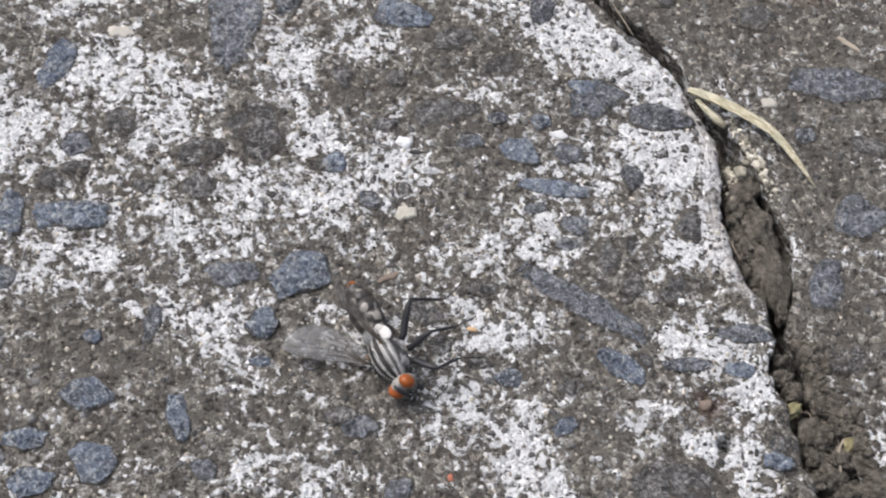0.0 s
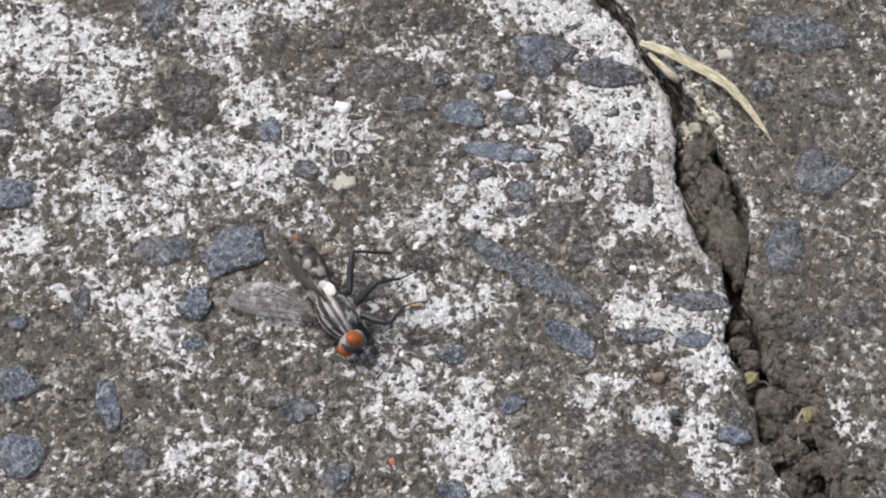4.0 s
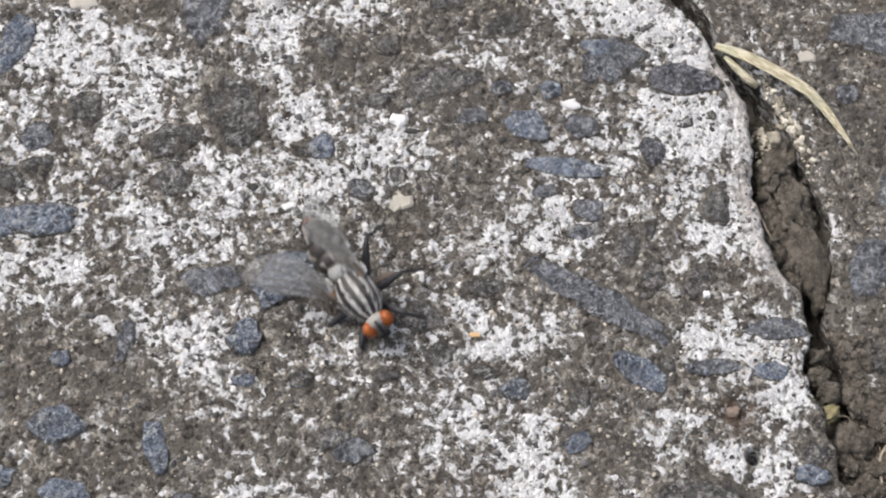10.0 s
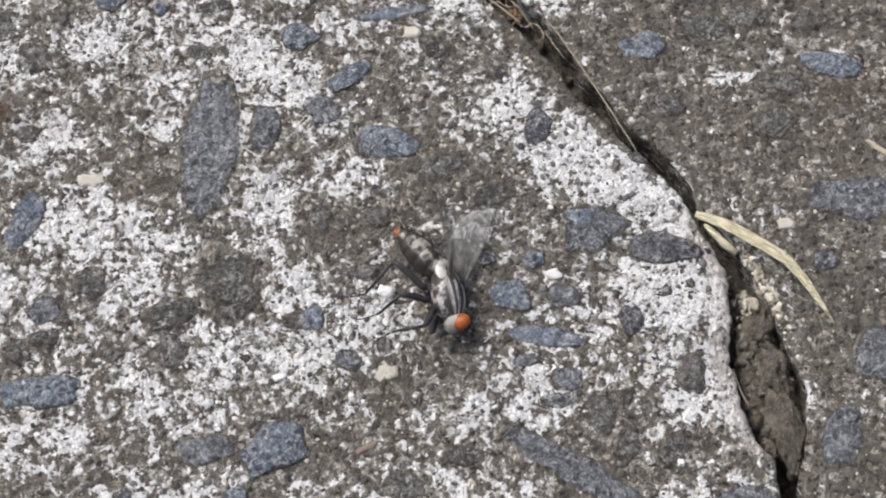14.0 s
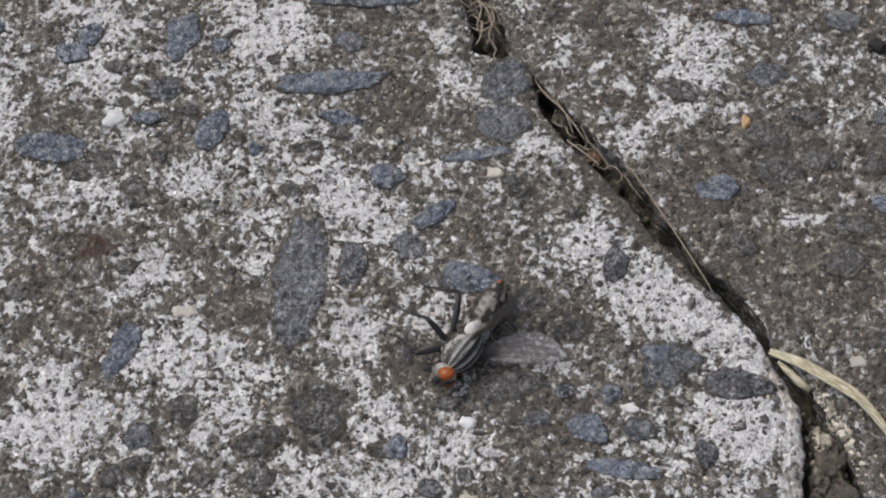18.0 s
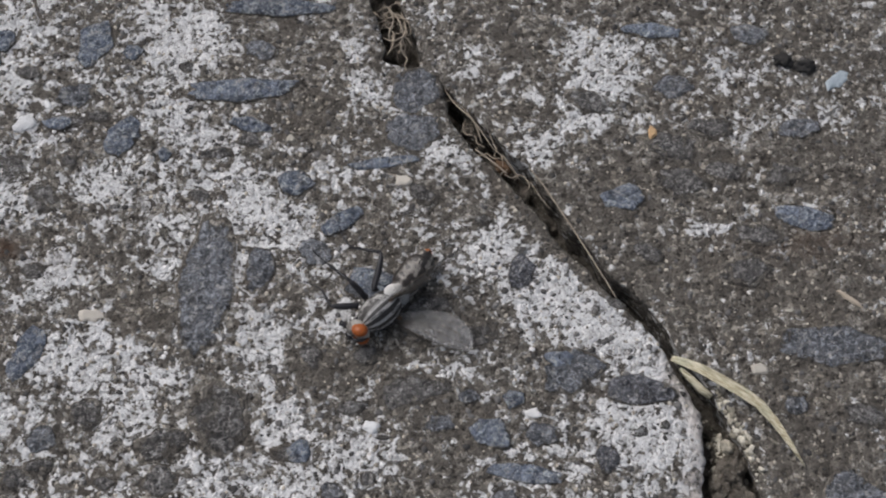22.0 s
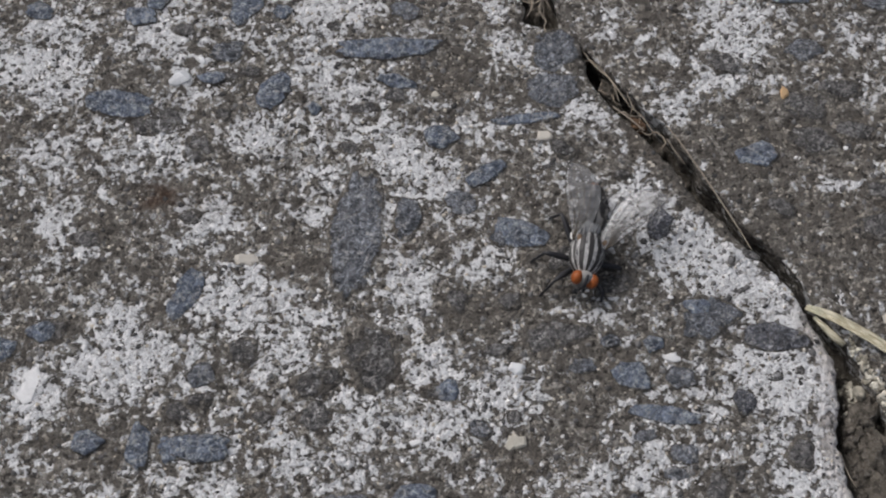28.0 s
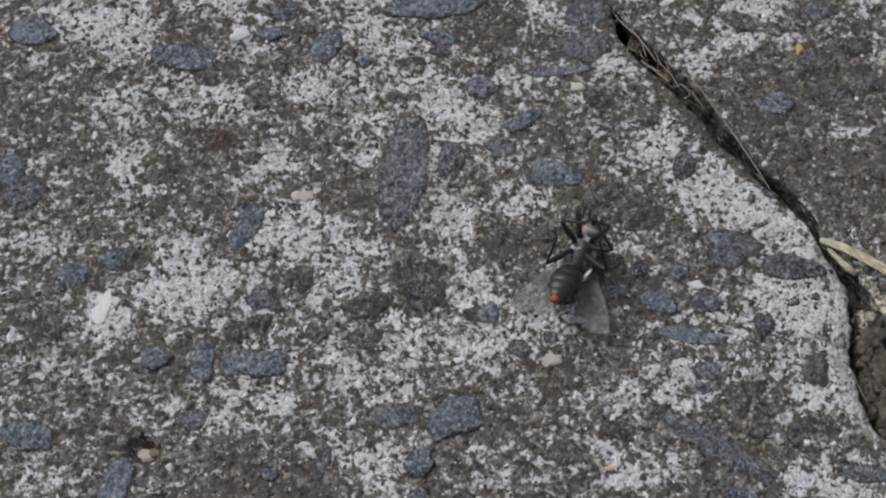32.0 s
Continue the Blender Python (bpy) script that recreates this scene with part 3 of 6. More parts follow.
crust_patch(-10.2, -11.3, 2.6, 3.8, -2, -0.4)
crust_patch(30.9, 19.4, 9.4, 3.2, -14, -0.6)
crust_patch(39.2, 28.8, 5.9, 2.8, -2, -0.6)
crust_patch(28.1, 15.3, 3.7, 2.1, -36, -0.6)
crust_patch(36.9, 2.3, 3.5, 2.8, -0, -0.6)
crust_patch(35.7, -9.8, 3.4, 3.1, -1, -0.6)
crust_patch(38.4, 42.8, 6.1, 2.4, -3, -0.4)
crust_patch(23.1, 30.1, 4.4, 2.2, -2, -0.4)


# Broad swings of the growth: place, amount.
CRUST_SWINGS = []


def crust_swing(x, y, amount):
    CRUST_SWINGS.append((x, y, amount))


crust_swing(14.5, -13.4, -0.55)
crust_swing(-18.2, 24, 0.55)
crust_swing(13.6, -19.9, -0.55)
crust_swing(-16.4, 28.4, 0.5)
crust_swing(36.8, 11.2, -0.5)
crust_swing(33.3, 43.2, 0.33)
crust_swing(31.4, 26.4, -0.33)
crust_swing(-15, 21.4, 0.44)
crust_swing(-16.6, 36.8, 0.38)
crust_swing(-6.7, 28, -0.28)
crust_swing(21.2, -26.7, -0.44)
crust_swing(0.6, -8.6, 0.44)
crust_swing(-26.7, 1.6, 0.29)
crust_swing(-0.6, 8.6, -0.28)
crust_swing(-2.3, -5.2, -0.44)
crust_swing(-26.9, 45.9, 0.16)
crust_swing(-34.6, 30.1, 0.33)
crust_swing(12.8, -26.2, -0.33)
crust_swing(-35.1, -14.9, -0.33)
crust_swing(22, 26.8, -0.33)
crust_swing(22.6, 35, 0.33)
crust_swing(-26, 28.8, -0.28)
crust_swing(23.4, 43.6, 0.28)
crust_swing(2.8, 27.6, -0.16)
crust_swing(-6.7, 36.3, -0.28)
crust_swing(34, -0.4, -0.33)
crust_swing(20.7, 11.4, 0.28)
crust_swing(0.4, -15.7, 0.33)
crust_swing(17, -8.2, -0.33)
crust_swing(-26.1, 8.4, 0.28)
crust_swing(13.4, 44.1, -0.22)
crust_swing(-17.5, -8.1, 0.33)
crust_swing(27, 8.3, 0.26)
crust_swing(38.7, 17.3, -0.33)
crust_swing(-18.2, 2.1, 0.16)
crust_swing(-3.8, -25.3, -0.33)
crust_swing(-11.9, -24.9, 0.33)
crust_swing(-9.4, 9, 0.17)
crust_swing(-33.5, 14.5, -0.22)
crust_swing(-27, -16.4, -0.22)
crust_swing(2, 13.9, -0.22)
crust_swing(-17.3, -15.3, 0.22)
crust_swing(-19.5, -4.5, 0.22)
crust_swing(27.8, 11.7, 0.28)
crust_swing(-27.9, -4.2, -0.22)
crust_swing(28.5, -1.8, 0.22)
crust_swing(-8.6, 0, 0.17)
crust_swing(3.3, 5.8, -0.22)
crust_swing(-3.3, -18.9, -0.22)
crust_swing(40.8, 33.3, 0.22)
crust_swing(35.4, 3, -0.18)
crust_swing(3.4, 44.6, -0.17)
crust_swing(23, -13.9, 0.22)
crust_swing(-6.7, 45, -0.17)
crust_swing(20.5, 36.6, 0.35)
crust_swing(10.2, 28.4, -0.22)
crust_swing(0.8, 13.1, -0.2)
crust_swing(-45.7, 36.3, 0.22)


def crust_at(x, y):
    """How strongly the crust grows at a place."""
    total = -0.03 + 0.32 * field(x, y, 6.0, 71, 3) - 0.18 * (x > rim_b(y))
    best, bare = 0 * x, 0 * x
    for px, py, rx, ry, turn, strength in CRUST_PATCHES:
        near = (np.abs(x - px) < 2.2 * max(rx, ry)) & (np.abs(y - py) < 2.2 * max(rx, ry))
        if not near.any():
            continue
        dx, dy = x[near] - px, y[near] - py
        c, s = math.cos(turn), math.sin(turn)
        r2 = ((dx * c + dy * s) / rx) ** 2 + ((dy * c - dx * s) / ry) ** 2
        amount = np.exp(-0.9 * r2 ** 1.3) * strength
        if strength > 0:
            best[near] = np.maximum(best[near], amount) + 0.25 * np.minimum(best[near], amount)
        else:
            bare[near] = np.minimum(bare[near], amount)
    for px, py, amount in CRUST_SWINGS:
        total = total + amount * np.exp(-(((x - px) / 4.6) ** 2 + ((y - py) / 3.9) ** 2))
    inward = rim_a(y) - x
    rubbed = np.exp(-(np.clip(inward, 0, 9) / (1.35 + 0.4 * field(x, y, 3.0, 93, 2))) ** 4) * (inward > -0.6) * np.clip((y - 15.5) / 3, 0, 1) * np.clip((31.5 - y) / 2, 0, 1)
    return total + 1.05 * best + bare - 1.5 * rubbed


# Brown stains, and the shade of the two pebble hollows painted into the colour.
STAINS_AND_SHADE = [(-31.2, 24.0, 1.8, 1.5, 1.6), (-27.5, 22.5, 2.5, 1.2, 0.6), (22.9, -17.2, 1.7, 1.4, 1.5), (-10.0, 19.0, 3.0, 2.0, 0.4), (37.5, 22.0, 4.5, 1.6, 0.8), (4.0, -21.0, 3.0, 1.4, 0.5), (-36.2, -7.9, 1.5, 1.3, 1.6)]
PITS = [(23.9, -20.6, 0.56, 0.46, 4.5), (22.9, -17.2, 1.3, 1.0, 0.6), (-36.2, -7.9, 1.5, 1.2, 1.5), (24.0, -7.4, 1.1, 0.8, 0.4)]


def lip_at(x, y):
    """The rounded, rubbed edge of the first slab along the open crack."""
    inward = rim_a(y) - x
    width = 2.1 + 0.6 * field(y, y * 0, 4.0, 33, 2)
    return np.clip(1 - inward / width, 0, 1) * (inward > -0.01) * np.clip((10.5 - np.abs(y - 2.0)) / 2, 0, 1)


def relief(x, y):
    """Height of the worn slabs, in millimetres."""
    z = 0.22 * field(x, y, 14, 3, 2) + 0.13 * field(x, y, 3.2, 13, 3) + 0.11 * field(x, y, 0.9, 23, 2)
    for px, py, rx, ry, deep in PITS:
        z = z - deep * np.exp(-((((x - px) / rx) ** 2 + ((y - py) / ry) ** 2) ** 2))
    away = np.minimum(np.abs(x - rim_a(y)), np.abs(x - rim_b(y)))
    z = z - 0.25 * np.exp(-away / 0.5)
    return z - 0.5 * lip_at(x, y) ** 2.5


def sheet(name, xs, ys, zs, material, attributes=()):
    """A mesh from a grid of numpy arrays in millimetres."""
    rows, cols = xs.shape
    verts = np.stack([xs, ys, zs], -1).reshape(-1, 3) * MM
    i = np.arange(rows * cols).reshape(rows, cols)
    quads = np.stack([i[:-1, :-1], i[:-1, 1:], i[1:, 1:], i[1:, :-1]], -1).reshape(-1, 4)
    mesh = bpy.data.meshes.new(name)
    mesh.from_pydata(verts.tolist(), [], quads.tolist())
    mesh.polygons.foreach_set("use_smooth", np.ones(len(quads), dtype=bool))
    for key, values in attributes:
        mesh.attributes.new(key, "FLOAT", "POINT").data.foreach_set("value", np.ravel(values).astype(np.float32))
    mesh.update()
    return link(name, mesh, material)


def stepped(low, high, step, far):
    """Even steps between low and high, then ever wider ones out to far on both sides."""
    middle = np.arange(low, high, step)
    out = np.array([2, 5, 10, 20, 40, 80, 160, 300]) * far / 300.0
    return np.concatenate([low - out[::-1], middle, high + out])


STEP = 0.27
rows_y = stepped(-40, 57, STEP, 420)
rows_y = np.concatenate([[rows_y[0] - 0.02], rows_y, [rows_y[-1] + 0.02]])


def slab(name, side, label):
    across = np.arange(0, 92 if side < 0 else 40, STEP)
    out = np.concatenate([across, across[-1] + np.array([2, 5, 10, 20, 40, 80, 160, 320, 320.02])])
    wall = np.array([8.0, 5.0, 3.2, 1.8, 0.9, 0.35])
    y = rows_y[:, None] * np.ones((1, len(out) + len(wall)))
    edge = (rim_a if side < 0 else rim_b)(y)
    x = edge + side * np.concatenate([0 * wall, out])[None, :]
    z = relief(x, y)
    z[0, :], z[-1, :], z[:, -1] = -13.0, -13.0, -13.0
    for k, deep in enumerate(wall):
        z[:, k] -= deep
        x[:, k] += side * (0.06 + 0.10 * deep) * (1 + field(y[:, k], z[:, k], 1.2, 40 + k, 2))
    stain_and_shade = 0 * x
    for px, py, rx, ry, amount in STAINS_AND_SHADE:
        stain_and_shade = np.maximum(stain_and_shade, 0.6 * amount * np.exp(-(((x - px) / rx) ** 2 + ((y - py) / ry) ** 2)))
    if side > 0:
        x, y, z, stain_and_shade = x[:, ::-1], y[:, ::-1], z[:, ::-1], stain_and_shade[:, ::-1]
    ob = sheet(name, x, y, z, CONCRETE, [("crust", crust_at(x, y)), ("stain_and_shade", stain_and_shade), ("lip", np.clip(lip_at(x, y) * 1.6, 0, 1) * (z > -1.4))])
    return tagged(ob, label, "concrete slab", kind="structure")


pavement_a = slab("pavement_1", -1, "worn grey-brown concrete slab with white crust and bluish stones")
pavement_b = slab("pavement_2", 1, "worn brown concrete slab beyond the crack, with few crusts")


def soil_height(x, y):
    a, b = rim_a(y), rim_b(y)
    wide = np.clip((b - a - 1.2) / 3.0, 0, 1)
    lump = 0.85 * field(x, y, 1.9, 51, 3) + 0.35 * field(x, y, 0.6, 57, 2)
    heap = 1.3 * np.exp(-(((x - 30.3) / 1.5) ** 2 + ((y - 6.0) / 3.2) ** 2))
    return heap - 5.8 + 4.5 * wide + lump * (0.4 + 0.8 * wide) - 3.2 * wide * np.exp(-(((x - a) / 0.8) ** 2)) - 1.6 * wide * np.exp(-(((b - x) / 0.6) ** 2))


def crack_soil():
    y = np.arange(-44, 60, 0.2)[:, None] * np.ones((1, 42))
    a, b = rim_a(y) - 1.0, rim_b(y) + 1.0
    x = a + (b - a) * np.linspace(0, 1, 42)[None, :]
    ob = sheet("soil", x, y, soil_height(x, y), SOIL)
    tagged(ob, "dry crumbly brown soil filling the crack between slabs", "soil", kind="structure")


crack_soil()


def ground():
    bm = bmesh.new()
    bmesh.ops.create_grid(bm, x_segments=40, y_segments=40, size=600.0)
    ob = part("ground", bm, SOIL)
    ob.location = (0, 0, -0.012)
    tagged(ob, "bare brown soil on which the slabs lie", "ground", kind="structure")


ground()


def chip(rng, length, width, height, corners=11, jag=0.18):
    """An angular chip of stone: a jagged outline, a shoulder and a flattish tilted top. Millimetres, longest along x."""
    bm = bmesh.new()
    edge = bm.verts.layers.float.new("edge")
    turns = sorted((k + rng.uniform(-0.32, 0.32)) * math.tau / corners for k in range(corners))
    radii = [1 + rng.uniform(-jag, jag) for _ in turns]
    tilt_x, tilt_y = rng.uniform(-0.25, 0.25), rng.uniform(-0.25, 0.25)
    rings = []
    for scale, level in ((1.04, -0.9), (1.0, 0.0), (0.90, 0.55), (0.62, 0.88)):
        ring = []
        for k, (turn, radius) in enumerate(zip(turns, radii)):
            r = radius * scale * (1 + rng.uniform(-0.05, 0.05))
            x, y = math.cos(turn) * r * length / 2, math.sin(turn) * r * width / 2
            z = level * height * (1 + (tilt_x * math.cos(turn) + tilt_y * math.sin(turn)) * (level > 0)) + rng.uniform(-0.06, 0.06) * height
            ring.append(bm.verts.new((x * MM, y * MM, z * MM)))
            ring[-1][edge] = 1.15 - 1.1 * max(0.0, level)
        rings.append(ring)
    for low, high in zip(rings, rings[1:]):
        for k in range(corners):
            bm.faces.new((low[k], low[(k + 1) % corners], high[(k + 1) % corners], high[k]))
    top = bm.verts.new((rng.uniform(-0.1, 0.1) * length * MM, rng.uniform(-0.1, 0.1) * width * MM, height * MM * (1 + rng.uniform(-0.1, 0.1))))
    for k in range(corners):
        bm.faces.new((rings[-1][k], rings[-1][(k + 1) % corners], top))
    return bm


def cut_stone(rng, length, width, height):
    """A broken stone worn flat: a few straight sides, a shoulder and a top of two or three tilted faces. Millimetres, longest along x."""
    bm = bmesh.new()
    edge = bm.verts.layers.float.new("edge")
    sides, count = rng.choice((5, 5, 6, 6)), 24
    first, loose, least = rng.uniform(0, math.tau), 0.3, 0.76
    if length > 1.6 * width:
        sides, first, loose, least = 6, rng.uniform(-0.12, 0.12), 0.16, 0.86
    faces = [(first + (k + rng.uniform(-loose, loose)) * math.tau / sides, rng.uniform(least, 1.05)) for k in range(sides)]
    waves = [(rng.randint(3, 9), rng.uniform(0, math.tau), rng.uniform(0.01, 0.035)) for _ in range(4)]
    outline = []
    for k in range(count):
        turn = (k + rng.uniform(-0.25, 0.25)) * math.tau / count
        r = min([d / max(0.2, math.cos(turn - a)) for a, d in faces if math.cos(turn - a) > 0.15] + [1.22])
        r *= 1 + sum(amount * math.sin(turn * n + shift) for n, shift, amount in waves)
        outline.append((math.cos(turn) * r, math.sin(turn) * r))
    wide, tall = max(abs(p[0]) for p in outline), max(abs(p[1]) for p in outline)
    outline = [(u / wide, v / tall) for u, v in outline]
    slopes = [(rng.uniform(-0.45, 0.45), rng.uniform(-0.45, 0.45), rng.uniform(0.85, 1.15)) for _ in range(3)]
    rings = []
    for scale, level in ((1.05, -1.2), (1.0, 0.0), (0.91, 0.62), (0.68, 0.92), (0.36, 1.0)):
        ring = []
        for u, v in outline:
            top = min(1.2, *(c + a * u * scale + b * v * scale for a, b, c in slopes))
            z = level * height * (max(0.35, top) if level > 0 else 1) + rng.uniform(-0.07, 0.07) * height
            ring.append(bm.verts.new((u * scale * length / 2 * MM, v * scale * width / 2 * MM, z * MM)))
            ring[-1][edge] = 1.15 - 1.1 * max(0.0, level)
        rings.append(ring)
    for low, high in zip(rings, rings[1:]):
        for k in range(count):
            bm.faces.new((low[k], low[(k + 1) % count], high[(k + 1) % count], high[k]))
    bm.faces.new(rings[-1])
    return bm


stone_rng = random.Random(7)
STONE_SPOTS = []


def stone(x, y, length, width, turn, tone):
    """A basalt chip set in the cement, worn almost flush with it."""
    STONE_SPOTS.append((x, y, length, width, radians(turn)))
    proud = stone_rng.uniform(0.12, 0.24) + (0.02, 0.14, 0.02, 0.10)[tone]
    bm = cut_stone(stone_rng, length * 1.06, width * 1.06, proud)
    grow = bm.verts.layers.float.new("crust")
    amount = float(crust_at(np.array([x]), np.array([y]))[0]) * 0.5 - 0.6
    for vert in bm.verts:
        vert[grow] = amount
    side = pavement_a if x < float(rim_b(np.array([y]))[0]) else pavement_b
    ob = part("stone", bm, STONES[tone], side)
    z = float(relief(np.array([x]), np.array([y]))[0])
    ob.matrix_basis = pose(x * MM, y * MM, (z + 0.02) * MM, 0, 0, turn)


# Stones: place, length, width in millimetres, turn in degrees, tone.
stone(-28.4, 14.3, 5.6, 2.6, 65, 1)
stone(-13.5, 19.6, 13.4, 4.9, 82, 2)
stone(0.9, 19.5, 5.4, 2.9, -14, 1)
stone(13.2, 20.1, 3.5, 2.2, 76, 3)
stone(16.9, 10.9, 5.8, 3.7, 22, 2)
stone(22.2, 9.1, 6.2, 2.7, -6, 3)
stone(11.9, 8.7, 1.9, 1.9, -0, 1)
stone(10.0, 5.7, 4.0, 3.0, -18, 1)
stone(14.0, 5.6, 3.0, 2.7, -12, 2)
stone(12.7, 2.2, 6.7, 1.7, -10, 1)
stone(19.2, 3.3, 2.0, 2.7, -0, 3)
stone(-6.6, 4.8, 2.9, 1.6, -0, 0)
stone(-31.6, 0.3, 2.2, 4.6, -1, 1)
stone(-28.9, 0.0, 2.0, 2.5, -1, 1)
stone(-25.8, -0.0, 4.1, 2.8, -1, 1)
stone(-8.9, -5.3, 5.4, 3.8, 21, 1)
stone(-14.7, -5.2, 5.4, 2.6, 5, 2)
stone(-11.9, -9.7, 2.9, 2.9, -1, 1)
stone(-12.2, -12.8, 1.8, 1.0, -1, 1)
stone(-20.5, -9.3, 3.7, 1.5, 76, 2)
stone(-25.0, -10.5, 1.5, 1.2, -1, 1)
stone(-25.5, -15.3, 4.7, 3.1, -1, 1)
stone(-29.8, -18.7, 3.6, 2.0, -2, 1)
stone(-18.5, -17.3, 4.0, 1.9, -81, 1)
stone(-24.8, -20.5, 4.0, 3.8, -23, 1)
stone(0.8, -8.9, 3.4, 2.7, -1, 0)
stone(13.6, -8.1, 13.2, 2.7, -34, 2)
stone(16.3, -4.1, 2.3, 3.1, -1, 0)
stone(16.3, -13.9, 4.6, 2.3, -40, 1)
stone(22.1, -13.8, 3.7, 1.4, -1, 2)
stone(25.9, -14.4, 2.8, 1.7, -7, 1)
stone(26.7, -11.2, 5.1, 1.8, -1, 2)
stone(7.1, -14.6, 2.8, 2.0, 9, 1)
stone(11.6, -15.5, 2.0, 1.9, -1, 0)
stone(11.2, -18.8, 2.4, 1.4, 29, 1)
stone(21.3, -7.5, 2.5, 2.1, -1, 0)
stone(19.0, -23.8, 7.9, 4.6, 2, 0)
stone(23.9, -27.6, 3.4, 2.6, -3, 1)
stone(6.1, -25.3, 2.5, 2.2, -35, 1)
stone(-2.2, -23.6, 2.6, 2.2, 12, 2)
stone(-5.0, -18.3, 3.5, 2.2, -3, 2)
stone(-30.7, -24.8, 2.5, 2.5, -3, 1)
stone(-22.9, -25.2, 3.7, 2.4, -3, 2)
stone(12.2, -28.3, 2.6, 1.5, -3, 1)
stone(-35.2, -24.1, 4.0, 3.9, -3, 1)
stone(-35.1, -17.3, 4.6, 2.1, -8, 1)
stone(-35.9, -28.5, 2.9, 2.5, -3, 1)
stone(-25.1, -28.8, 2.5, 2.5, -3, 1)
stone(-10.4, -28.5, 1.9, 1.8, -3, 2)
stone(-6.9, -29.1, 1.9, 1.7, -3, 2)
stone(9.2, -30.3, 3.4, 2.6, -45, 1)
stone(12.8, -28.7, 2.3, 1.2, 17, 1)
stone(34.2, -7.0, 5.8, 3.4, 70, 2)
stone(38.6, 12.4, 10.6, 4.0, -6, 2)
stone(38.3, -0.6, 5.6, 4.8, -30, 2)
stone(35.0, 7.3, 2.2, 2.0, -30, 2)
stone(-23.2, 8.8, 2.7, 2.8, -0, 0)
stone(-12.2, 7.1, 4.2, 4.9, -2, 0)
stone(3.6, 9.8, 6.8, 3.0, 4, 0)
stone(-21.2, 34.8, 4.3, 2.9, 62, 1)
stone(-17.5, 32.8, 1.4, 1.6, -3, 1)
stone(1.9, 31.2, 7.0, 1.1, 6, 1)
stone(4.3, 34.2, 5.2, 3.9, -8, 2)
stone(-6.1, 29.4, 3.8, 2.9, -14, 1)
stone(-2.0, 25.6, 4.3, 1.8, 31, 1)
stone(-9.0, 21.3, 4.5, 2.6, 84, 2)
stone(22.4, 27.0, 4.2, 2.7, -3, 1)
stone(37.8, 24.3, 5.5, 2.4, -17, 1)
stone(-24.0, 44.7, 5.6, 3.6, 75, 1)
stone(-20.6, 43.4, 2.1, 1.7, -3, 1)
stone(-7.6, 47.7, 10.6, 2.1, -3, 1)
stone(-11.1, 39.1, 11.2, 2.6, 3, 1)
stone(-25.7, 39.1, 3.7, 2.6, -3, 2)
stone(-26.1, 36.5, 4.1, 1.4, -3, 0)
stone(-10.0, 35.5, 4.2, 1.6, -16, 1)
stone(-32.5, 45.1, 2.7, 2.3, -3, 1)
stone(4.6, 38.4, 4.8, 5.2, -3, 2)
stone(-30.8, 32.4, 2.6, 2.3, -2, 0)
stone(26.3, 43.7, 5.7, 1.8, -9, 1)
stone(27.8, 37.9, 4.1, 2.8, -3, 2)
stone(27.2, 31.9, 4.9, 3.7, -3, 0)
stone(-3.8, 22.5, 2.5, 2.0, -2, 2)
stone(-0.2, 19.4, 3.4, 2.7, -2, 2)
stone(-43.7, 44.2, 2.7, 2.2, -3, 1)
stone(-41.8, 46.5, 3.2, 1.6, -3, 1)
stone(-35.4, 33.9, 6.7, 3.1, -8, 1)
stone(-26.9, 36.3, 3.1, 1.4, -3, 1)
stone(-40.6, 11.0, 2.9, 2.1, -2, 1)
stone(-47.0, -6.3, 5.3, 3.0, -11, 1)
stone(-35.9, 0.9, 3.2, 2.5, -1, 1)
stone(-26.9, 0.2, 6.2, 2.6, -1, 1)
stone(-32.2, -5.2, 3.1, 2.2, -1, 2)
stone(-44.5, 9.4, 3.8, 3.0, -1, 1)
stone(-39.8, 11.1, 2.8, 2.4, -1, 0)
stone(-46.3, 4.2, 4.3, 3.2, -1, 0)
stone(-51.3, 21.2, 2.9, 4.4, -1, 1)
stone(-38.1, -10.2, 2.6, 4.1, -1, 1)
stone(-38.7, -11.5, 2.8, 4.0, -1, 1)
stone(5.0, 28.0, 2.8, 1.8, -25, 0)
stone(-4.7, 13.3, 2.2, 2.8, -3, 0)
stone(9.1, 14.4, 4.1, 2.3, 18, 0)
stone(-1.4, 8.5, 2.6, 1.7, -3, 0)
stone(4.8, -13.2, 2.8, 1.2, -12, 0)
stone(5.5, -6.8, 3.3, 1.7, -6, 0)
stone(-16.9, 2.7, 3.2, 3.1, -0, 0)
stone(5.7, 6.9, 2.9, 1.9, -0, 2)
stone(34.9, 43.0, 3.6, 2.4, -27, 2)
stone(38.3, 33.1, 4.0, 2.0, 9, 2)
stone(31.4, 29.2, 4.4, 2.2, -8, 0)
stone(35.0, -13.8, 3.8, 3.0, -1, 0)
stone(32.1, 19.5, 4.7, 3.0, 0, 0)
stone(-25.8, 32.5, 1.5, 1.5, -3, 0)
stone(-28.0, 28.8, 3.7, 2.8, -14, 0)
stone(-26.6, 6.7, 2.6, 2.5, -3, 2)
stone(-4.4, 23.1, 2.8, 2.4, -3, 2)
stone(-5.7, 4.8, 2.4, 2.2, -3, 1)
stone(-26.6, 4.4, 2.7, 1.7, -3, 0)
stone(-3.0, 1.3, 2.2, 1.8, -3, 2)
stone(-10.0, 34.1, 2.4, 1.6, -3, 0)
stone(15.8, 12.1, 2.5, 1.6, -3, 1)
stone(13.3, 22.2, 1.0, 0.7, -3, 0)
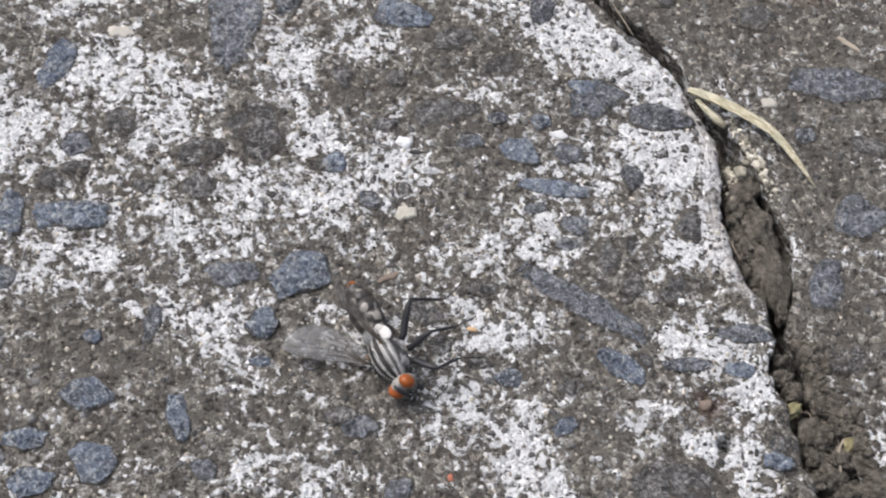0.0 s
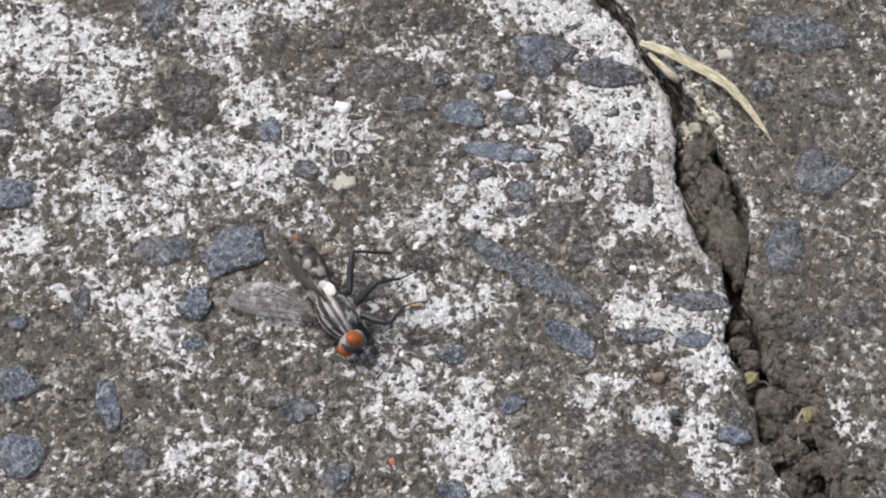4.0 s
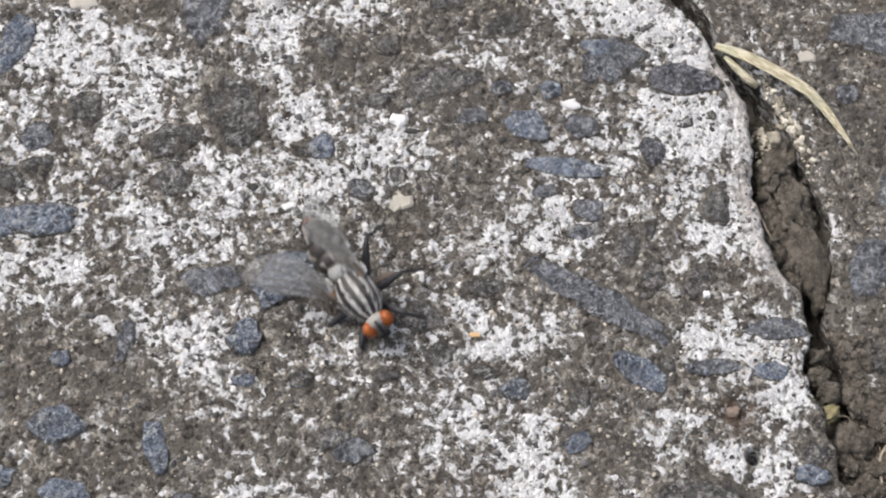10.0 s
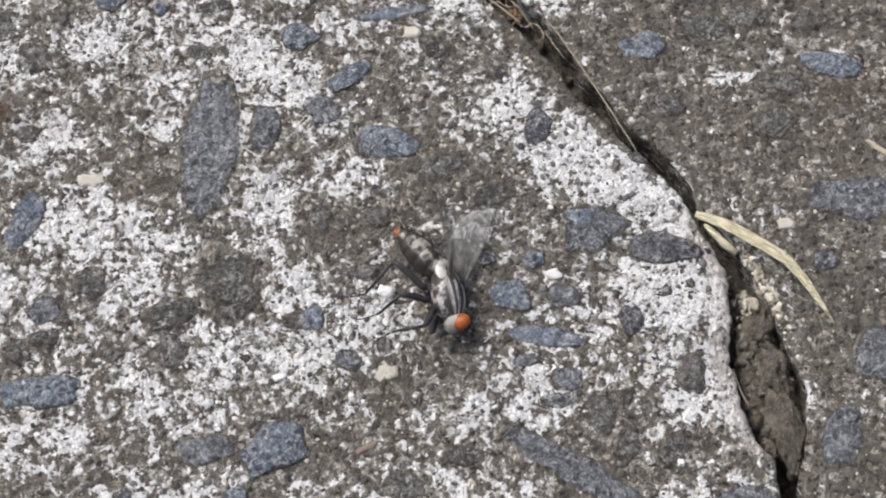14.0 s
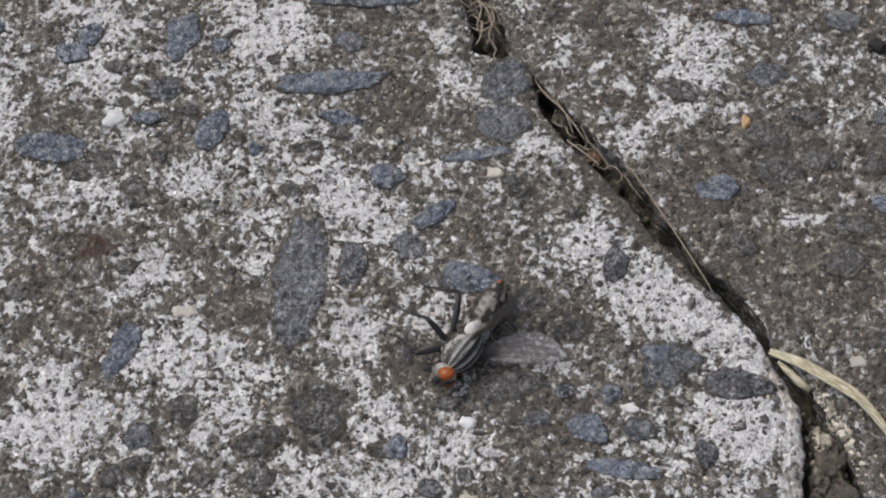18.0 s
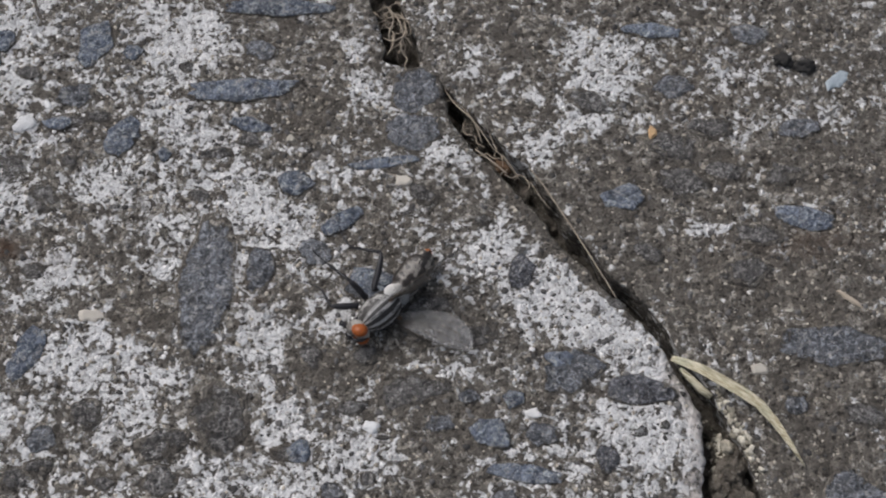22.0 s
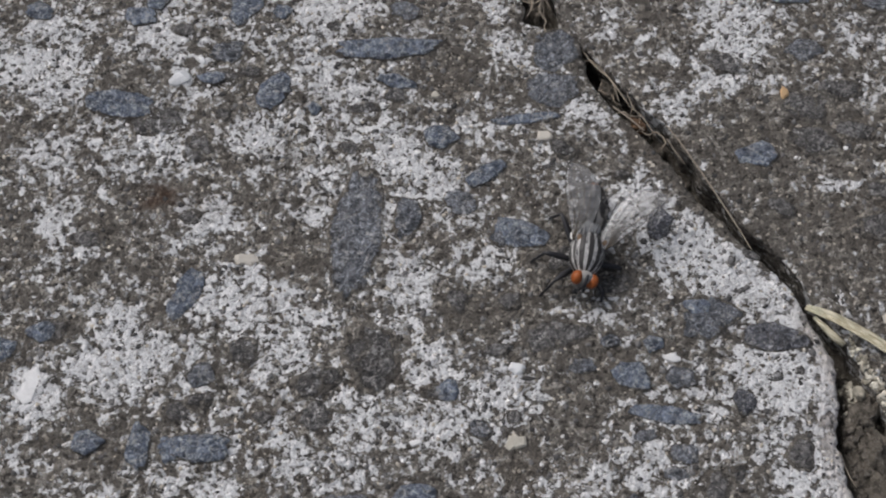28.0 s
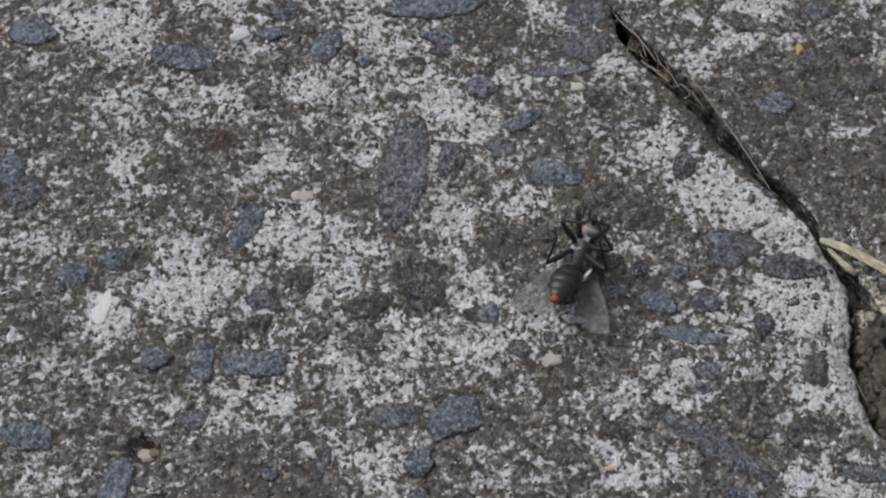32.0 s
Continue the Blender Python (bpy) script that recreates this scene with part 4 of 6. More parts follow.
stone(21.0, 17.0, 1.9, 0.9, -25, 0)
stone(19.2, 16.5, 1.5, 0.7, 75, 0)
stone(23.5, -1.3, 2.7, 3.2, -3, 0)
stone(22.0, 5.4, 1.4, 0.8, -3, 0)
stone(24.1, 6.0, 1.0, 0.8, -3, 0)
stone(18.2, -3.0, 1.8, 1.3, 65, 0)
stone(21.6, -6.7, 2.2, 2.1, -3, 0)
stone(-51.1, 37.1, 5.5, 3.6, -19, 1)
stone(-32.2, 31.5, 4.6, 2.5, -1, 0)
stone(-49.7, 18.5, 4.7, 4.2, -1, 2)
stone(-16.8, 5.9, 4.8, 2.8, 16, 0)
stone(-12.0, 8.4, 5.4, 6.2, -1, 0)
stone(-9.1, 43.2, 3.2, 2.2, -3, 2)
stone(10.2, 25.2, 1.9, 1.2, 11, 0)
stone(-16.7, -21.4, 2.2, 1.8, -2, 2)
stone(-6.3, -17.5, 3.5, 1.7, -2, 0)
stone(-33.2, -19.8, 4.2, 2.3, -8, 2)
stone(21.1, -13.9, 3.3, 1.3, -2, 2)
stone(27.9, -22.2, 2.7, 1.6, -13, 1)
stone(26.7, -27.6, 1.8, 1.1, -90, 0)
stone(18.2, -28.5, 1.6, 1.1, -3, 1)
stone(-8.2, -13.2, 1.7, 0.9, -2, 2)
stone(13.0, -2.9, 2.4, 1.3, -3, 2)
stone(13.8, -1.2, 2.6, 1.8, -3, 2)
stone(10.7, 0.5, 2.2, 1.1, 7, 2)
stone(2.0, -11.6, 1.9, 2.8, -65, 0)
stone(-2.1, -13.0, 2.2, 1.4, -1, 0)
stone(-7.9, -12.9, 1.6, 1.2, -1, 0)
stone(18.2, -13.4, 1.8, 1.2, -23, 0)
stone(-0.1, 13.0, 2.4, 1.7, 0, 0)
stone(2.5, 9.1, 3.2, 2.2, 9, 0)
stone(8.3, 9.1, 2.1, 1.4, -0, 2)
stone(-21.4, 2.8, 2.1, 1.6, -0, 0)
stone(-28.4, 3.5, 2.7, 2.4, -0, 0)
stone(-30.0, 41.7, 2.6, 1.6, -3, 0)
stone(-15.7, 41.7, 1.5, 1.2, -3, 0)
stone(-13.0, 32.8, 3.0, 1.4, 3, 0)
stone(-28.2, 21.9, 2.4, 1.8, -2, 0)
stone(-23.4, 37.0, 2.5, 1.4, -3, 0)
stone(-14.3, 28.7, 2.0, 1.4, -3, 0)
stone(-27.6, 28.2, 2.5, 1.4, -3, 0)
stone(-37.5, 20.0, 3.4, 1.8, -2, 0)
stone(27.6, 28.2, 5.2, 3.2, -12, 0)
stone(30.5, 33.6, 4.2, 2.4, -8, 0)
stone(33.5, 23.0, 4.4, 2.2, -10, 0)
stone(20.2, 36.6, 4.6, 2.2, -20, 0)
stone(36.4, 28.6, 3.8, 2.0, 6, 0)
stone(24.0, 21.6, 3.4, 1.8, -30, 0)
stone(40.5, 6.0, 4.2, 2.6, -14, 0)
stone(39.6, -13.0, 4.4, 3.0, 10, 0)
stone(-29.5, -22.1, 4.1, 2.6, 0, 1)
stone(17.9, -6.7, 2.3, 3.0, 8, 0)
stone(28.2, -20.9, 2.7, 3.3, 0, 0)
stone(-0.1, 2.3, 1.4, 1.6, 14, 0)
stone(5.0, 17.0, 4.4, 3.0, 10, 0)
stone(-34.0, 43.3, 3.1, 2.3, -6, 1)


# ---- loose grains and flakes ----
def crumbs(name, count, seed, material, low, high, flat, region, keep, label, category, lift=0.0, corners=6, ragged=0.42, smooth=False):
    """Many small angular bits joined into one mesh, each lying on the surface below it."""
    rng = np.random.default_rng(seed)
    x = rng.uniform(region[0], region[1], count)
    y = rng.uniform(region[2], region[3], count)
    chosen = keep(x, y, rng)
    x, y = x[chosen], y[chosen]
    n = len(x)
    size = low + (high - low) * rng.random(n) ** 2.2
    base = surface_height(x, y) + lift
    turn = rng.uniform(0, math.tau, n)[:, None] + np.arange(corners)[None, :] * math.tau / corners + rng.uniform(-0.35, 0.35, (n, corners))
    stretch = rng.uniform(0.6, 1.0, n)[:, None]
    spin = rng.uniform(0, math.tau, n)[:, None]
    radius = size[:, None] / 2 * (1 + ragged * rng.uniform(-1, 1, (n, corners)))
    u, v = np.cos(turn) * radius, np.sin(turn) * radius * stretch
    px, py = u * np.cos(spin) - v * np.sin(spin), u * np.sin(spin) + v * np.cos(spin)
    tall = size * flat * rng.uniform(0.7, 1.3, n)
    verts = np.zeros((n, 2 * corners + 1, 3))
    verts[:, :corners, 0], verts[:, :corners, 1] = x[:, None] + px, y[:, None] + py
    verts[:, :corners, 2] = base[:, None] - 0.10
    verts[:, corners : 2 * corners, 0] = x[:, None] + px * 0.78
    verts[:, corners : 2 * corners, 1] = y[:, None] + py * 0.78
    verts[:, corners : 2 * corners, 2] = base[:, None] + tall[:, None] * rng.uniform(0.5, 1.0, (n, corners))
    verts[:, -1, 0], verts[:, -1, 1], verts[:, -1, 2] = x, y, base + tall
    k = np.arange(corners)
    j = (k + 1) % corners
    walls = np.concatenate([np.stack([k, j, j + corners], -1), np.stack([k, j + corners, k + corners], -1), np.stack([k + corners, j + corners, 0 * k + 2 * corners], -1)])
    faces = (walls[None] + (np.arange(n) * (2 * corners + 1))[:, None, None]).reshape(-1, 3)
    mesh = bpy.data.meshes.new(name)
    mesh.from_pydata((verts.reshape(-1, 3) * MM).tolist(), [], faces.tolist())
    mesh.polygons.foreach_set("use_smooth", np.full(len(faces), smooth))
    mesh.update()
    return tagged(link(name, mesh, material), label, category, kind="stuff")


def surface_height(x, y):
    inside = (x > rim_a(y)) & (x < rim_b(y))
    return np.where(inside, soil_height(x, y), relief(x, y))


def on_slab(x, y):
    return (x < rim_a(y) - 0.15) | (x > rim_b(y) + 0.15)


def free_of_stones(x, y):
    free = np.ones(len(x), dtype=bool)
    for sx, sy, length, width, turn in STONE_SPOTS:
        c, s = math.cos(turn), math.sin(turn)
        dx, dy = x - sx, y - sy
        free &= ((dx * c + dy * s) / (length * 0.48)) ** 2 + ((dy * c - dx * s) / (width * 0.48)) ** 2 > 1
    return free


def crust_grows(x, y, rng):
    lace = field(x, y, 1.3, 301, 3) + 0.5 * field(x, y, 0.5, 307, 2)
    return on_slab(x, y) & free_of_stones(x, y) & (crust_at(x, y) * 0.75 + lace > 0.42 + 0.3 * rng.random(len(x)))


VIEW = (-60.0, 50.0, -38.0, 56.0)
crumbs("crust_flakes", 42000, 21, CRUST, 0.16, 0.62, 0.10, VIEW, crust_grows, "powdery white lichen-like crust clumps on the concrete", "crust", 0.0, 7, 0.2, True)
crumbs("sand_grains", 12000, 22, SAND, 0.14, 0.55, 0.24, VIEW, lambda x, y, rng: on_slab(x, y) & free_of_stones(x, y), "pale and brown sand grains bedded in worn cement", "sand", -0.03, 6, 0.2, True)
crumbs("dark_grit", 9000, 23, GRIT, 0.16, 0.8, 0.18, VIEW, lambda x, y, rng: on_slab(x, y) & free_of_stones(x, y), "dark grey grit bedded in worn cement", "grit", -0.03, 6, 0.25, True)
crumbs("soil_crumbs", 14000, 24, SOIL, 0.15, 1.2, 0.45, (-1.0, 37.0, -40.0, 56.0), lambda x, y, rng: (x > rim_a(y) + 0.25) & (x < rim_b(y) - 0.1), "brown crumbs of dry soil lying in the crack", "soil", -0.05, 6)
crumbs("soil_clods", 420, 26, SOIL, 0.8, 2.4, 0.42, (-1.0, 37.0, -40.0, 56.0), lambda x, y, rng: (x > rim_a(y) + 0.9) & (x < rim_b(y) - 0.5), "rough brown clods of dry soil in the crack", "soil", -0.1, 9)
crumbs("spilled_soil", 5200, 27, SOIL, 0.16, 1.1, 0.5, (30.0, 39.0, -32.0, -12.0), lambda x, y, rng: (x > rim_b(y) - 0.2) & (rng.random(len(x)) < np.exp(-((x - rim_b(y)) / 1.5) ** 2)), "brown crumbs of soil spilled over the slab's edge", "soil", -0.05, 7, 0.3)
crumbs("pale_grit", 2600, 25, HEAP, 0.2, 0.75, 0.5, (27.0, 33.0, 0.5, 11.5), lambda x, y, rng: (x > rim_a(y) + 0.6) & (x < rim_b(y) + 0.8) & (rng.random(len(x)) < np.exp(-(((x - 30.3) / 1.6) ** 2 + ((y - 6.0) / 3.4) ** 2))), "pale gritty sand lying in the crack under the straw", "grit", 0.0, 6)


def loose_chip(name, x, y, length, width, turn, material, label, category, tall=0.45):
    """One small loose chip resting on the slab."""
    rng = random.Random(int(abs(x * 131 + y * 17)))
    bm = chip(rng, length, width, max(0.08, width * tall * 0.7), corners=11, jag=0.26)
    ob = part(name, bm, material, smooth=False)
    z = float(surface_height(np.array([x]), np.array([y]))[0])
    ob.matrix_basis = pose(x * MM, y * MM, (z - 0.04) * MM, 0, 0, turn)
    return tagged(ob, label, category)


loose_chip("white_lump", -41.3, 6.1, 3.4, 1.5, 76, CRUST, "smooth elongated white lump on the slab", "lump", .1)
loose_chip("cream_pebble", 0.0, 0.1, 1.86, 1.56, -1, CREAM, "cream-coloured angular pebble on the crusted slab", "pebble", .25)
loose_chip("white_chip", 0.2, 6.7, 1.33, 1.30, -0, WHITE_CHIP, "small bright white chip on the slab", "chip", .5)
loose_chip("cream_chip", -6.4, 34.0, 0.75, 0.74, -3, CREAM, "tiny cream chip on the slab", "chip", .5)
loose_chip("orange_chip", 25.4, 33.3, 0.84, 1.37, -3, ORANGE_CHIP, "small orange-tan chip on the brown slab", "chip", .5)
loose_chip("white_shard", -29.9, 36.4, 2.17, 1.53, 21, SHARD, "glossy white shard lying on the slab", "shard", .35)
loose_chip("white_chip", -28.0, 38.2, 0.71, 0.82, -3, WHITE_CHIP, "tiny white chip beside the shard", "chip", .4)
loose_chip("tan_pebble", 3.5, 29.3, 1.48, 1.34, -2, TAN, "tan pebble half sunk in the slab", "pebble", .4)
loose_chip("flat_pebble", -23.1, 17.6, 2.06, 1.19, -9, TAN, "flat pinkish-beige pebble bedded in brown cement", "pebble", .3)
loose_chip("red_chip", 1.9, -22.7, 0.48, 0.68, -2, RED_CHIP, "small brick-red chip on the slab", "chip", .5)
loose_chip("round_pebble", 22.8, -17.2, 1.15, 1.06, -1, BROWN_BIT, "brown round pebble in a shallow hollow", "pebble", .7)
loose_chip("pit_pebble", -36.4, -7.9, 1.74, 1.37, -11, TAN, "tan pebble caught in a small dark pit", "pebble", .4)
loose_chip("yellow_chip", 4.5, -10.4, 0.83, 0.44, -9, ORANGE_CHIP, "yellowish chip on white crust", "chip", .4)
loose_chip("splinter", 40.5, 16.6, 2.60, 0.48, -39, FIBRE, "pale thin splinter on the brown slab", "splinter", .7)
loose_chip("pale_chip", 35.4, 15.7, 0.94, 0.36, -2, CREAM, "pale sliver on the brown slab", "chip", .6)
loose_chip("bluish_chip", 42.4, 38.0, 2.78, 1.30, 35, BLUISH, "pale bluish chip on the brown slab", "chip", .3)
loose_chip("white_chip", 13.4, 7.4, 1.56, 0.94, -0, CRUST, "white chip bedded in grey cement", "chip", .4)
loose_chip("white_chip", -8.5, 0.2, 1.28, 0.62, 5, CRUST, "white elongated chip on the slab", "chip", .4)
loose_chip("tan_pebble", 32.3, 10.6, 1.39, 1.10, -2, TAN, "tan pebble beside the crack", "pebble", .5)
loose_chip("white_bead", 21.9, -8.3, 0.64, 0.68, -4, WHITE_CHIP, "tiny white bead in a dark hollow", "bead", .8)
loose_chip("dark_chip", 1.1, 5.8, 1.41, 0.49, -6, DARK_BIT, "dark sliver beside a white chip", "chip", .5)
loose_chip("pale_chip", 32.3, 10.5, 1.48, 0.94, -12, TAN, "beige chip beside the crack", "chip", .5)
loose_chip("beige_chip", 0.5, 6.7, 0.96, 1.09, -3, CREAM, "beige chip among white crust", "chip", .4)
loose_chip("bark_bit", -1.8, -5.7, 1.70, 0.58, 26, BROWN_BIT, "reddish brown bit of bark on the slab", "bark", .5)
loose_chip("bark_bit", -2.4, -25.6, 2.10, 0.53, -40, BROWN_BIT, "reddish brown bit of bark on the slab", "bark", .5)
loose_chip("bark_bit", -27.7, -27.0, 0.94, 0.48, -62, RED_CHIP, "small reddish bit of bark on the slab", "bark", .5)
loose_chip("dark_chip", -6.6, -20.4, 0.69, 0.45, -2, DARK_BIT, "tiny dark chip on the slab", "chip", .5)
loose_chip("brown_pebble", -35.5, -7.8, 1.52, 1.24, -2, BROWN_BIT, "brown pebble caught in a pit", "pebble", .5)


def clod(x, y, top, length, width, height, turn, material, label, seed, rough=0.3):
    """A crumbly lump with knobs and hollows; top is how high it stands over the slab's level, in millimetres."""
    bm = bmesh.new()
    bmesh.ops.create_icosphere(bm, subdivisions=4, radius=1.0)
    shift = Vector((seed * 3.7, seed * 1.9, seed * 5.3))
    detail = max(length, width) * 0.5
    for vert in bm.verts:
        p = vert.co * detail
        swell = rough * noise.noise(vert.co * 1.5 + shift) + 0.8 * rough * noise.noise(p * 1.1 + shift)
        swell += 0.75 * rough * noise.noise(p * 2.4 + shift) + 0.5 * rough * noise.noise(p * 5.2 + shift)
        q = vert.co * (1 + swell)
        vert.co = Vector((q.x * length / 2, q.y * width / 2, q.z * height / 2)) * MM
    ob = part("soil_clod", bm, material)
    ob.matrix_basis = pose(x * MM, y * MM, (top - height / 2) * MM, 0, 0, turn)
    return tagged(ob, label, "soil clod", "clods in and beside the crack")


CLOD, LUMP = "brown crumbly soil clod wedged in the crack", "large rough lump of dry soil filling the crack"
clod(29.3, 2.3, -0.5, 3.4, 2.3, 2.2, 70, SOIL, LUMP, 1)
clod(29.8, -1.4, -0.2, 5.2, 2.5, 2.6, 95, SOIL, LUMP, 2)
clod(30.4, -5.6, -0.1, 6.6, 2.7, 2.8, 100, SOIL, LUMP, 3, 0.22)
clod(30.9, -8.6, -0.6, 2.6, 1.5, 2.0, 100, SOIL, CLOD, 4)
clod(28.3, -5.0, -1.1, 1.4, 1.0, 1.2, 30, SOIL, CLOD, 5)
clod(29.0, -7.4, -0.9, 1.7, 1.1, 1.4, 120, SOIL, CLOD, 6)
clod(29.9, -13.2, -0.5, 1.5, 1.2, 1.2, 20, SOIL, CLOD, 7)
clod(29.7, -14.7, -0.4, 1.7, 1.4, 1.4, 60, SOIL, CLOD, 8)
clod(30.4, -16.1, -0.2, 1.9, 1.7, 1.6, 0, SOIL, CLOD, 9)
clod(31.9, -13.9, 0.1, 1.8, 1.4, 1.5, 120, SOIL, CLOD, 10)
clod(32.4, -16.0, 0.1, 2.8, 2.2, 1.9, 110, SOIL, CLOD, 11)
clod(30.0, -17.7, -0.1, 1.5, 1.2, 1.2, 40, LICHEN, "yellow-green lichen-tinged clod in the crack", 12)
clod(31.7, -19.6, 0.0, 3.3, 2.8, 2.4, 60, SOIL, CLOD, 13)
clod(33.9, -19.4, 0.3, 2.4, 1.6, 1.6, 20, SOIL, CLOD, 14)
clod(34.0, -20.9, 0.2, 1.5, 0.9, 1.1, 80, LICHEN, "yellow-green lichen-tinged clod in the crack", 15)
clod(30.8, -23.6, -0.3, 1.8, 1.6, 1.6, 10, SOIL, CLOD, 16)
clod(32.3, -23.3, -0.1, 2.2, 1.8, 1.9, 140, SOIL, CLOD, 17)
clod(33.6, -24.6, -0.2, 2.4, 1.7, 1.8, 30, SOIL, CLOD, 18)
clod(31.9, -26.3, -0.3, 2.4, 2.0, 2.0, 70, SOIL, CLOD, 19)
clod(33.3, -17.4, 0.3, 2.7, 2.0, 1.7, 150, SOIL, CLOD, 26)
clod(33.4, -21.9, 0.2, 2.3, 1.9, 1.8, 20, SOIL, CLOD, 27)
clod(33.0, -14.5, 0.3, 2.2, 1.5, 1.2, 100, SOIL, CLOD, 28)
clod(32.0, -17.5, 0.1, 1.5, 1.1, 1.1, 70, SOIL, CLOD, 29)
clod(34.9, -18.2, 0.4, 1.7, 1.2, 1.1, 10, SOIL, CLOD, 30)
clod(35.1, -24.9, 0.3, 2.2, 1.6, 1.6, 60, SOIL, CLOD, 31)
clod(31.0, -21.5, -0.3, 1.6, 1.3, 1.4, 120, SOIL, CLOD, 32)
clod(34.3, -16.0, 0.35, 1.3, 0.9, 0.9, 40, SOIL, CLOD, 33)
clod(31.1, -11.8, -0.2, 1.5, 0.9, 1.2, 100, SOIL, CLOD, 34)
clod(28.6, 0.5, -0.8, 1.5, 1.0, 1.3, 60, SOIL, CLOD, 35)
clod(28.4, -3.2, -1.0, 1.4, 0.9, 1.2, 100, SOIL, CLOD, 36)
clod(31.4, 1.2, -0.4, 1.6, 0.9, 1.3, 95, SOIL, CLOD, 37)
clod(37.8, 40.1, 0.7, 1.8, 1.2, 1.0, -20, DARK_BIT, "dark earthy clod lying on the brown slab", 40)
clod(39.6, 39.4, 0.7, 1.8, 1.3, 1.0, -3, DARK_BIT, "dark earthy clod lying on the brown slab", 41)
clod(30.2, 5.6, -0.3, 1.5, 1.1, 1.2, 30, HEAP, "pale yellowish gritty clod under the straw", 20)
clod(31.2, 4.3, -0.1, 1.6, 1.2, 1.2, 80, SOIL, CLOD, 21)
clod(29.1, 4.2, -0.5, 1.3, 0.9, 1.1, 120, HEAP, "pale yellowish gritty clod under the straw", 22)
clod(9.6, 34.9, -1.1, 1.9, 1.2, 1.4, -45, SOIL, CLOD, 23)
clod(7.2, 38.3, -1.2, 1.7, 1.1, 1.3, -40, SOIL, CLOD, 24)
clod(12.2, 31.2, -1.2, 1.6, 1.0, 1.3, -50, RUST, "rust-brown crumb of earth deep in the crack", 25)


def blade(bm, points, widths, fold):
    """A folded, tapering leaf blade through points, in millimetres."""
    rows = []
    for k, (p, w) in enumerate(zip(points, widths)):
        a, b = Vector(points[max(k - 1, 0)]), Vector(points[min(k + 1, len(points) - 1)])
        way = (b - a).normalized()
        out = Vector((-way.y, way.x, 0)).normalized() * w / 2
        up = Vector((0, 0, 1))
        section = [out + up * fold * w, out * 0.45 + up * fold * w * 0.25, up * -0.05 * w, out * -0.45 + up * fold * w * 0.35, -out + up * fold * w * 1.1]
        top = [bm.verts.new((Vector(p) + s + up * 0.05) * MM) for s in section]
        low = [bm.verts.new((Vector(p) + s - up * 0.05) * MM) for s in section]
        rows.append(top + low[::-1])
    for a, b in zip(rows, rows[1:]):
        for k in range(10):
            bm.faces.new((a[k], a[(k + 1) % 10], b[(k + 1) % 10], b[k]))
    bm.faces.new(rows[0][::-1])
    bm.faces.new(rows[-1])


def straw():
    root = thing("dry_straw", pose(0, 0, 0), "bent pale yellow dry grass straw lying across the crack", "straw")
    bm = bmesh.new()
    blade(bm, [(25.06, 11.58, 0.45), (25.89, 11.21, 0.50), (27.27, 10.47, 0.60), (28.82, 9.36, 0.75), (30.38, 8.25, 0.80), (31.73, 7.16, 0.75), (32.87, 5.63, 0.60), (33.90, 3.80, 0.50), (34.92, 1.91, 0.35)], [0.48, 0.72, 0.88, 0.95, 0.98, 0.88, 0.72, 0.46, 0.08], 0.30)
    part("blade", bm, STRAW, root)
    bm = bmesh.new()
    tube(bm, [(25.28, 11.37, 0.42), (26.58, 10.75, 0.50), (28.16, 9.77, 0.62), (29.72, 8.70, 0.72), (31.06, 7.67, 0.74), (32.38, 6.28, 0.62), (33.49, 4.35, 0.50)], [0.16, 0.20, 0.20, 0.18, 0.14, 0.10, 0.05], 7)
    part("midrib", bm, STRAW, root)
    bm = bmesh.new()
    tube(bm, [(25.76, 10.83, 0.20), (26.59, 9.92, 0.00), (27.42, 9.02, -0.20), (28.15, 8.41, -0.30)], [0.16, 0.30, 0.36, 0.28], 9)
    part("side_shoot", bm, STRAW, root, "short broken side shoot")


straw()


def smooth_line(points, steps=5):
    """A gently curved line through points."""
    line = [Vector(p) for p in points]
    out = []
    for k in range(len(line) - 1):
        before, a, b, after = line[max(k - 1, 0)], line[k], line[k + 1], line[min(k + 2, len(line) - 1)]
        for j in range(steps):
            w = j / steps
            out.append(0.5 * (2 * a + (b - before) * w + (2 * before - 5 * a + 4 * b - after) * w**2 + (3 * a - before - 3 * b + after) * w**3))
    return [tuple(p) for p in out + [line[-1]]]


def fibre(points, radius, label):
    bm = bmesh.new()
    points = smooth_line(points)
    tube(bm, points, [radius * (0.7 + 0.3 * math.sin(math.pi * k / max(1, len(points) - 1))) for k in range(len(points))], 5)
    tagged(part("root_fibre", bm, FIBRE), label, "root fibre", "dry fibres in the crack")


fibre([(14.46, 29.97, 0.30), (15.48, 28.20, 0.50), (16.87, 25.45, 0.70), (18.37, 22.57, 0.60), (19.84, 19.63, 0.50), (21.01, 17.28, 0.25)], 0.075, "long pale root fibre bridging the crack")
fibre([(9.78, 32.09, 0.30), (11.07, 30.96, 0.20), (12.48, 29.66, 0.00)], 0.090, "pale root fibre on the slab edge")
fibre([(7.87, 38.66, -1.20), (9.54, 35.89, -0.60), (10.70, 33.70, -0.40), (11.39, 32.52, -0.60)], 0.070, "thin root fibre in the crack")
fibre([(14.43, 29.01, -0.40), (15.17, 27.48, -0.20), (16.00, 26.38, -0.60)], 0.050, "thin root fibre in the crack")
fibre([(1.85, 46.83, -0.80), (2.76, 47.07, -0.30), (3.56, 45.74, -0.20), (3.81, 44.10, -0.50), (3.25, 42.86, -0.90)], 0.080, "curled dry root in the crack")
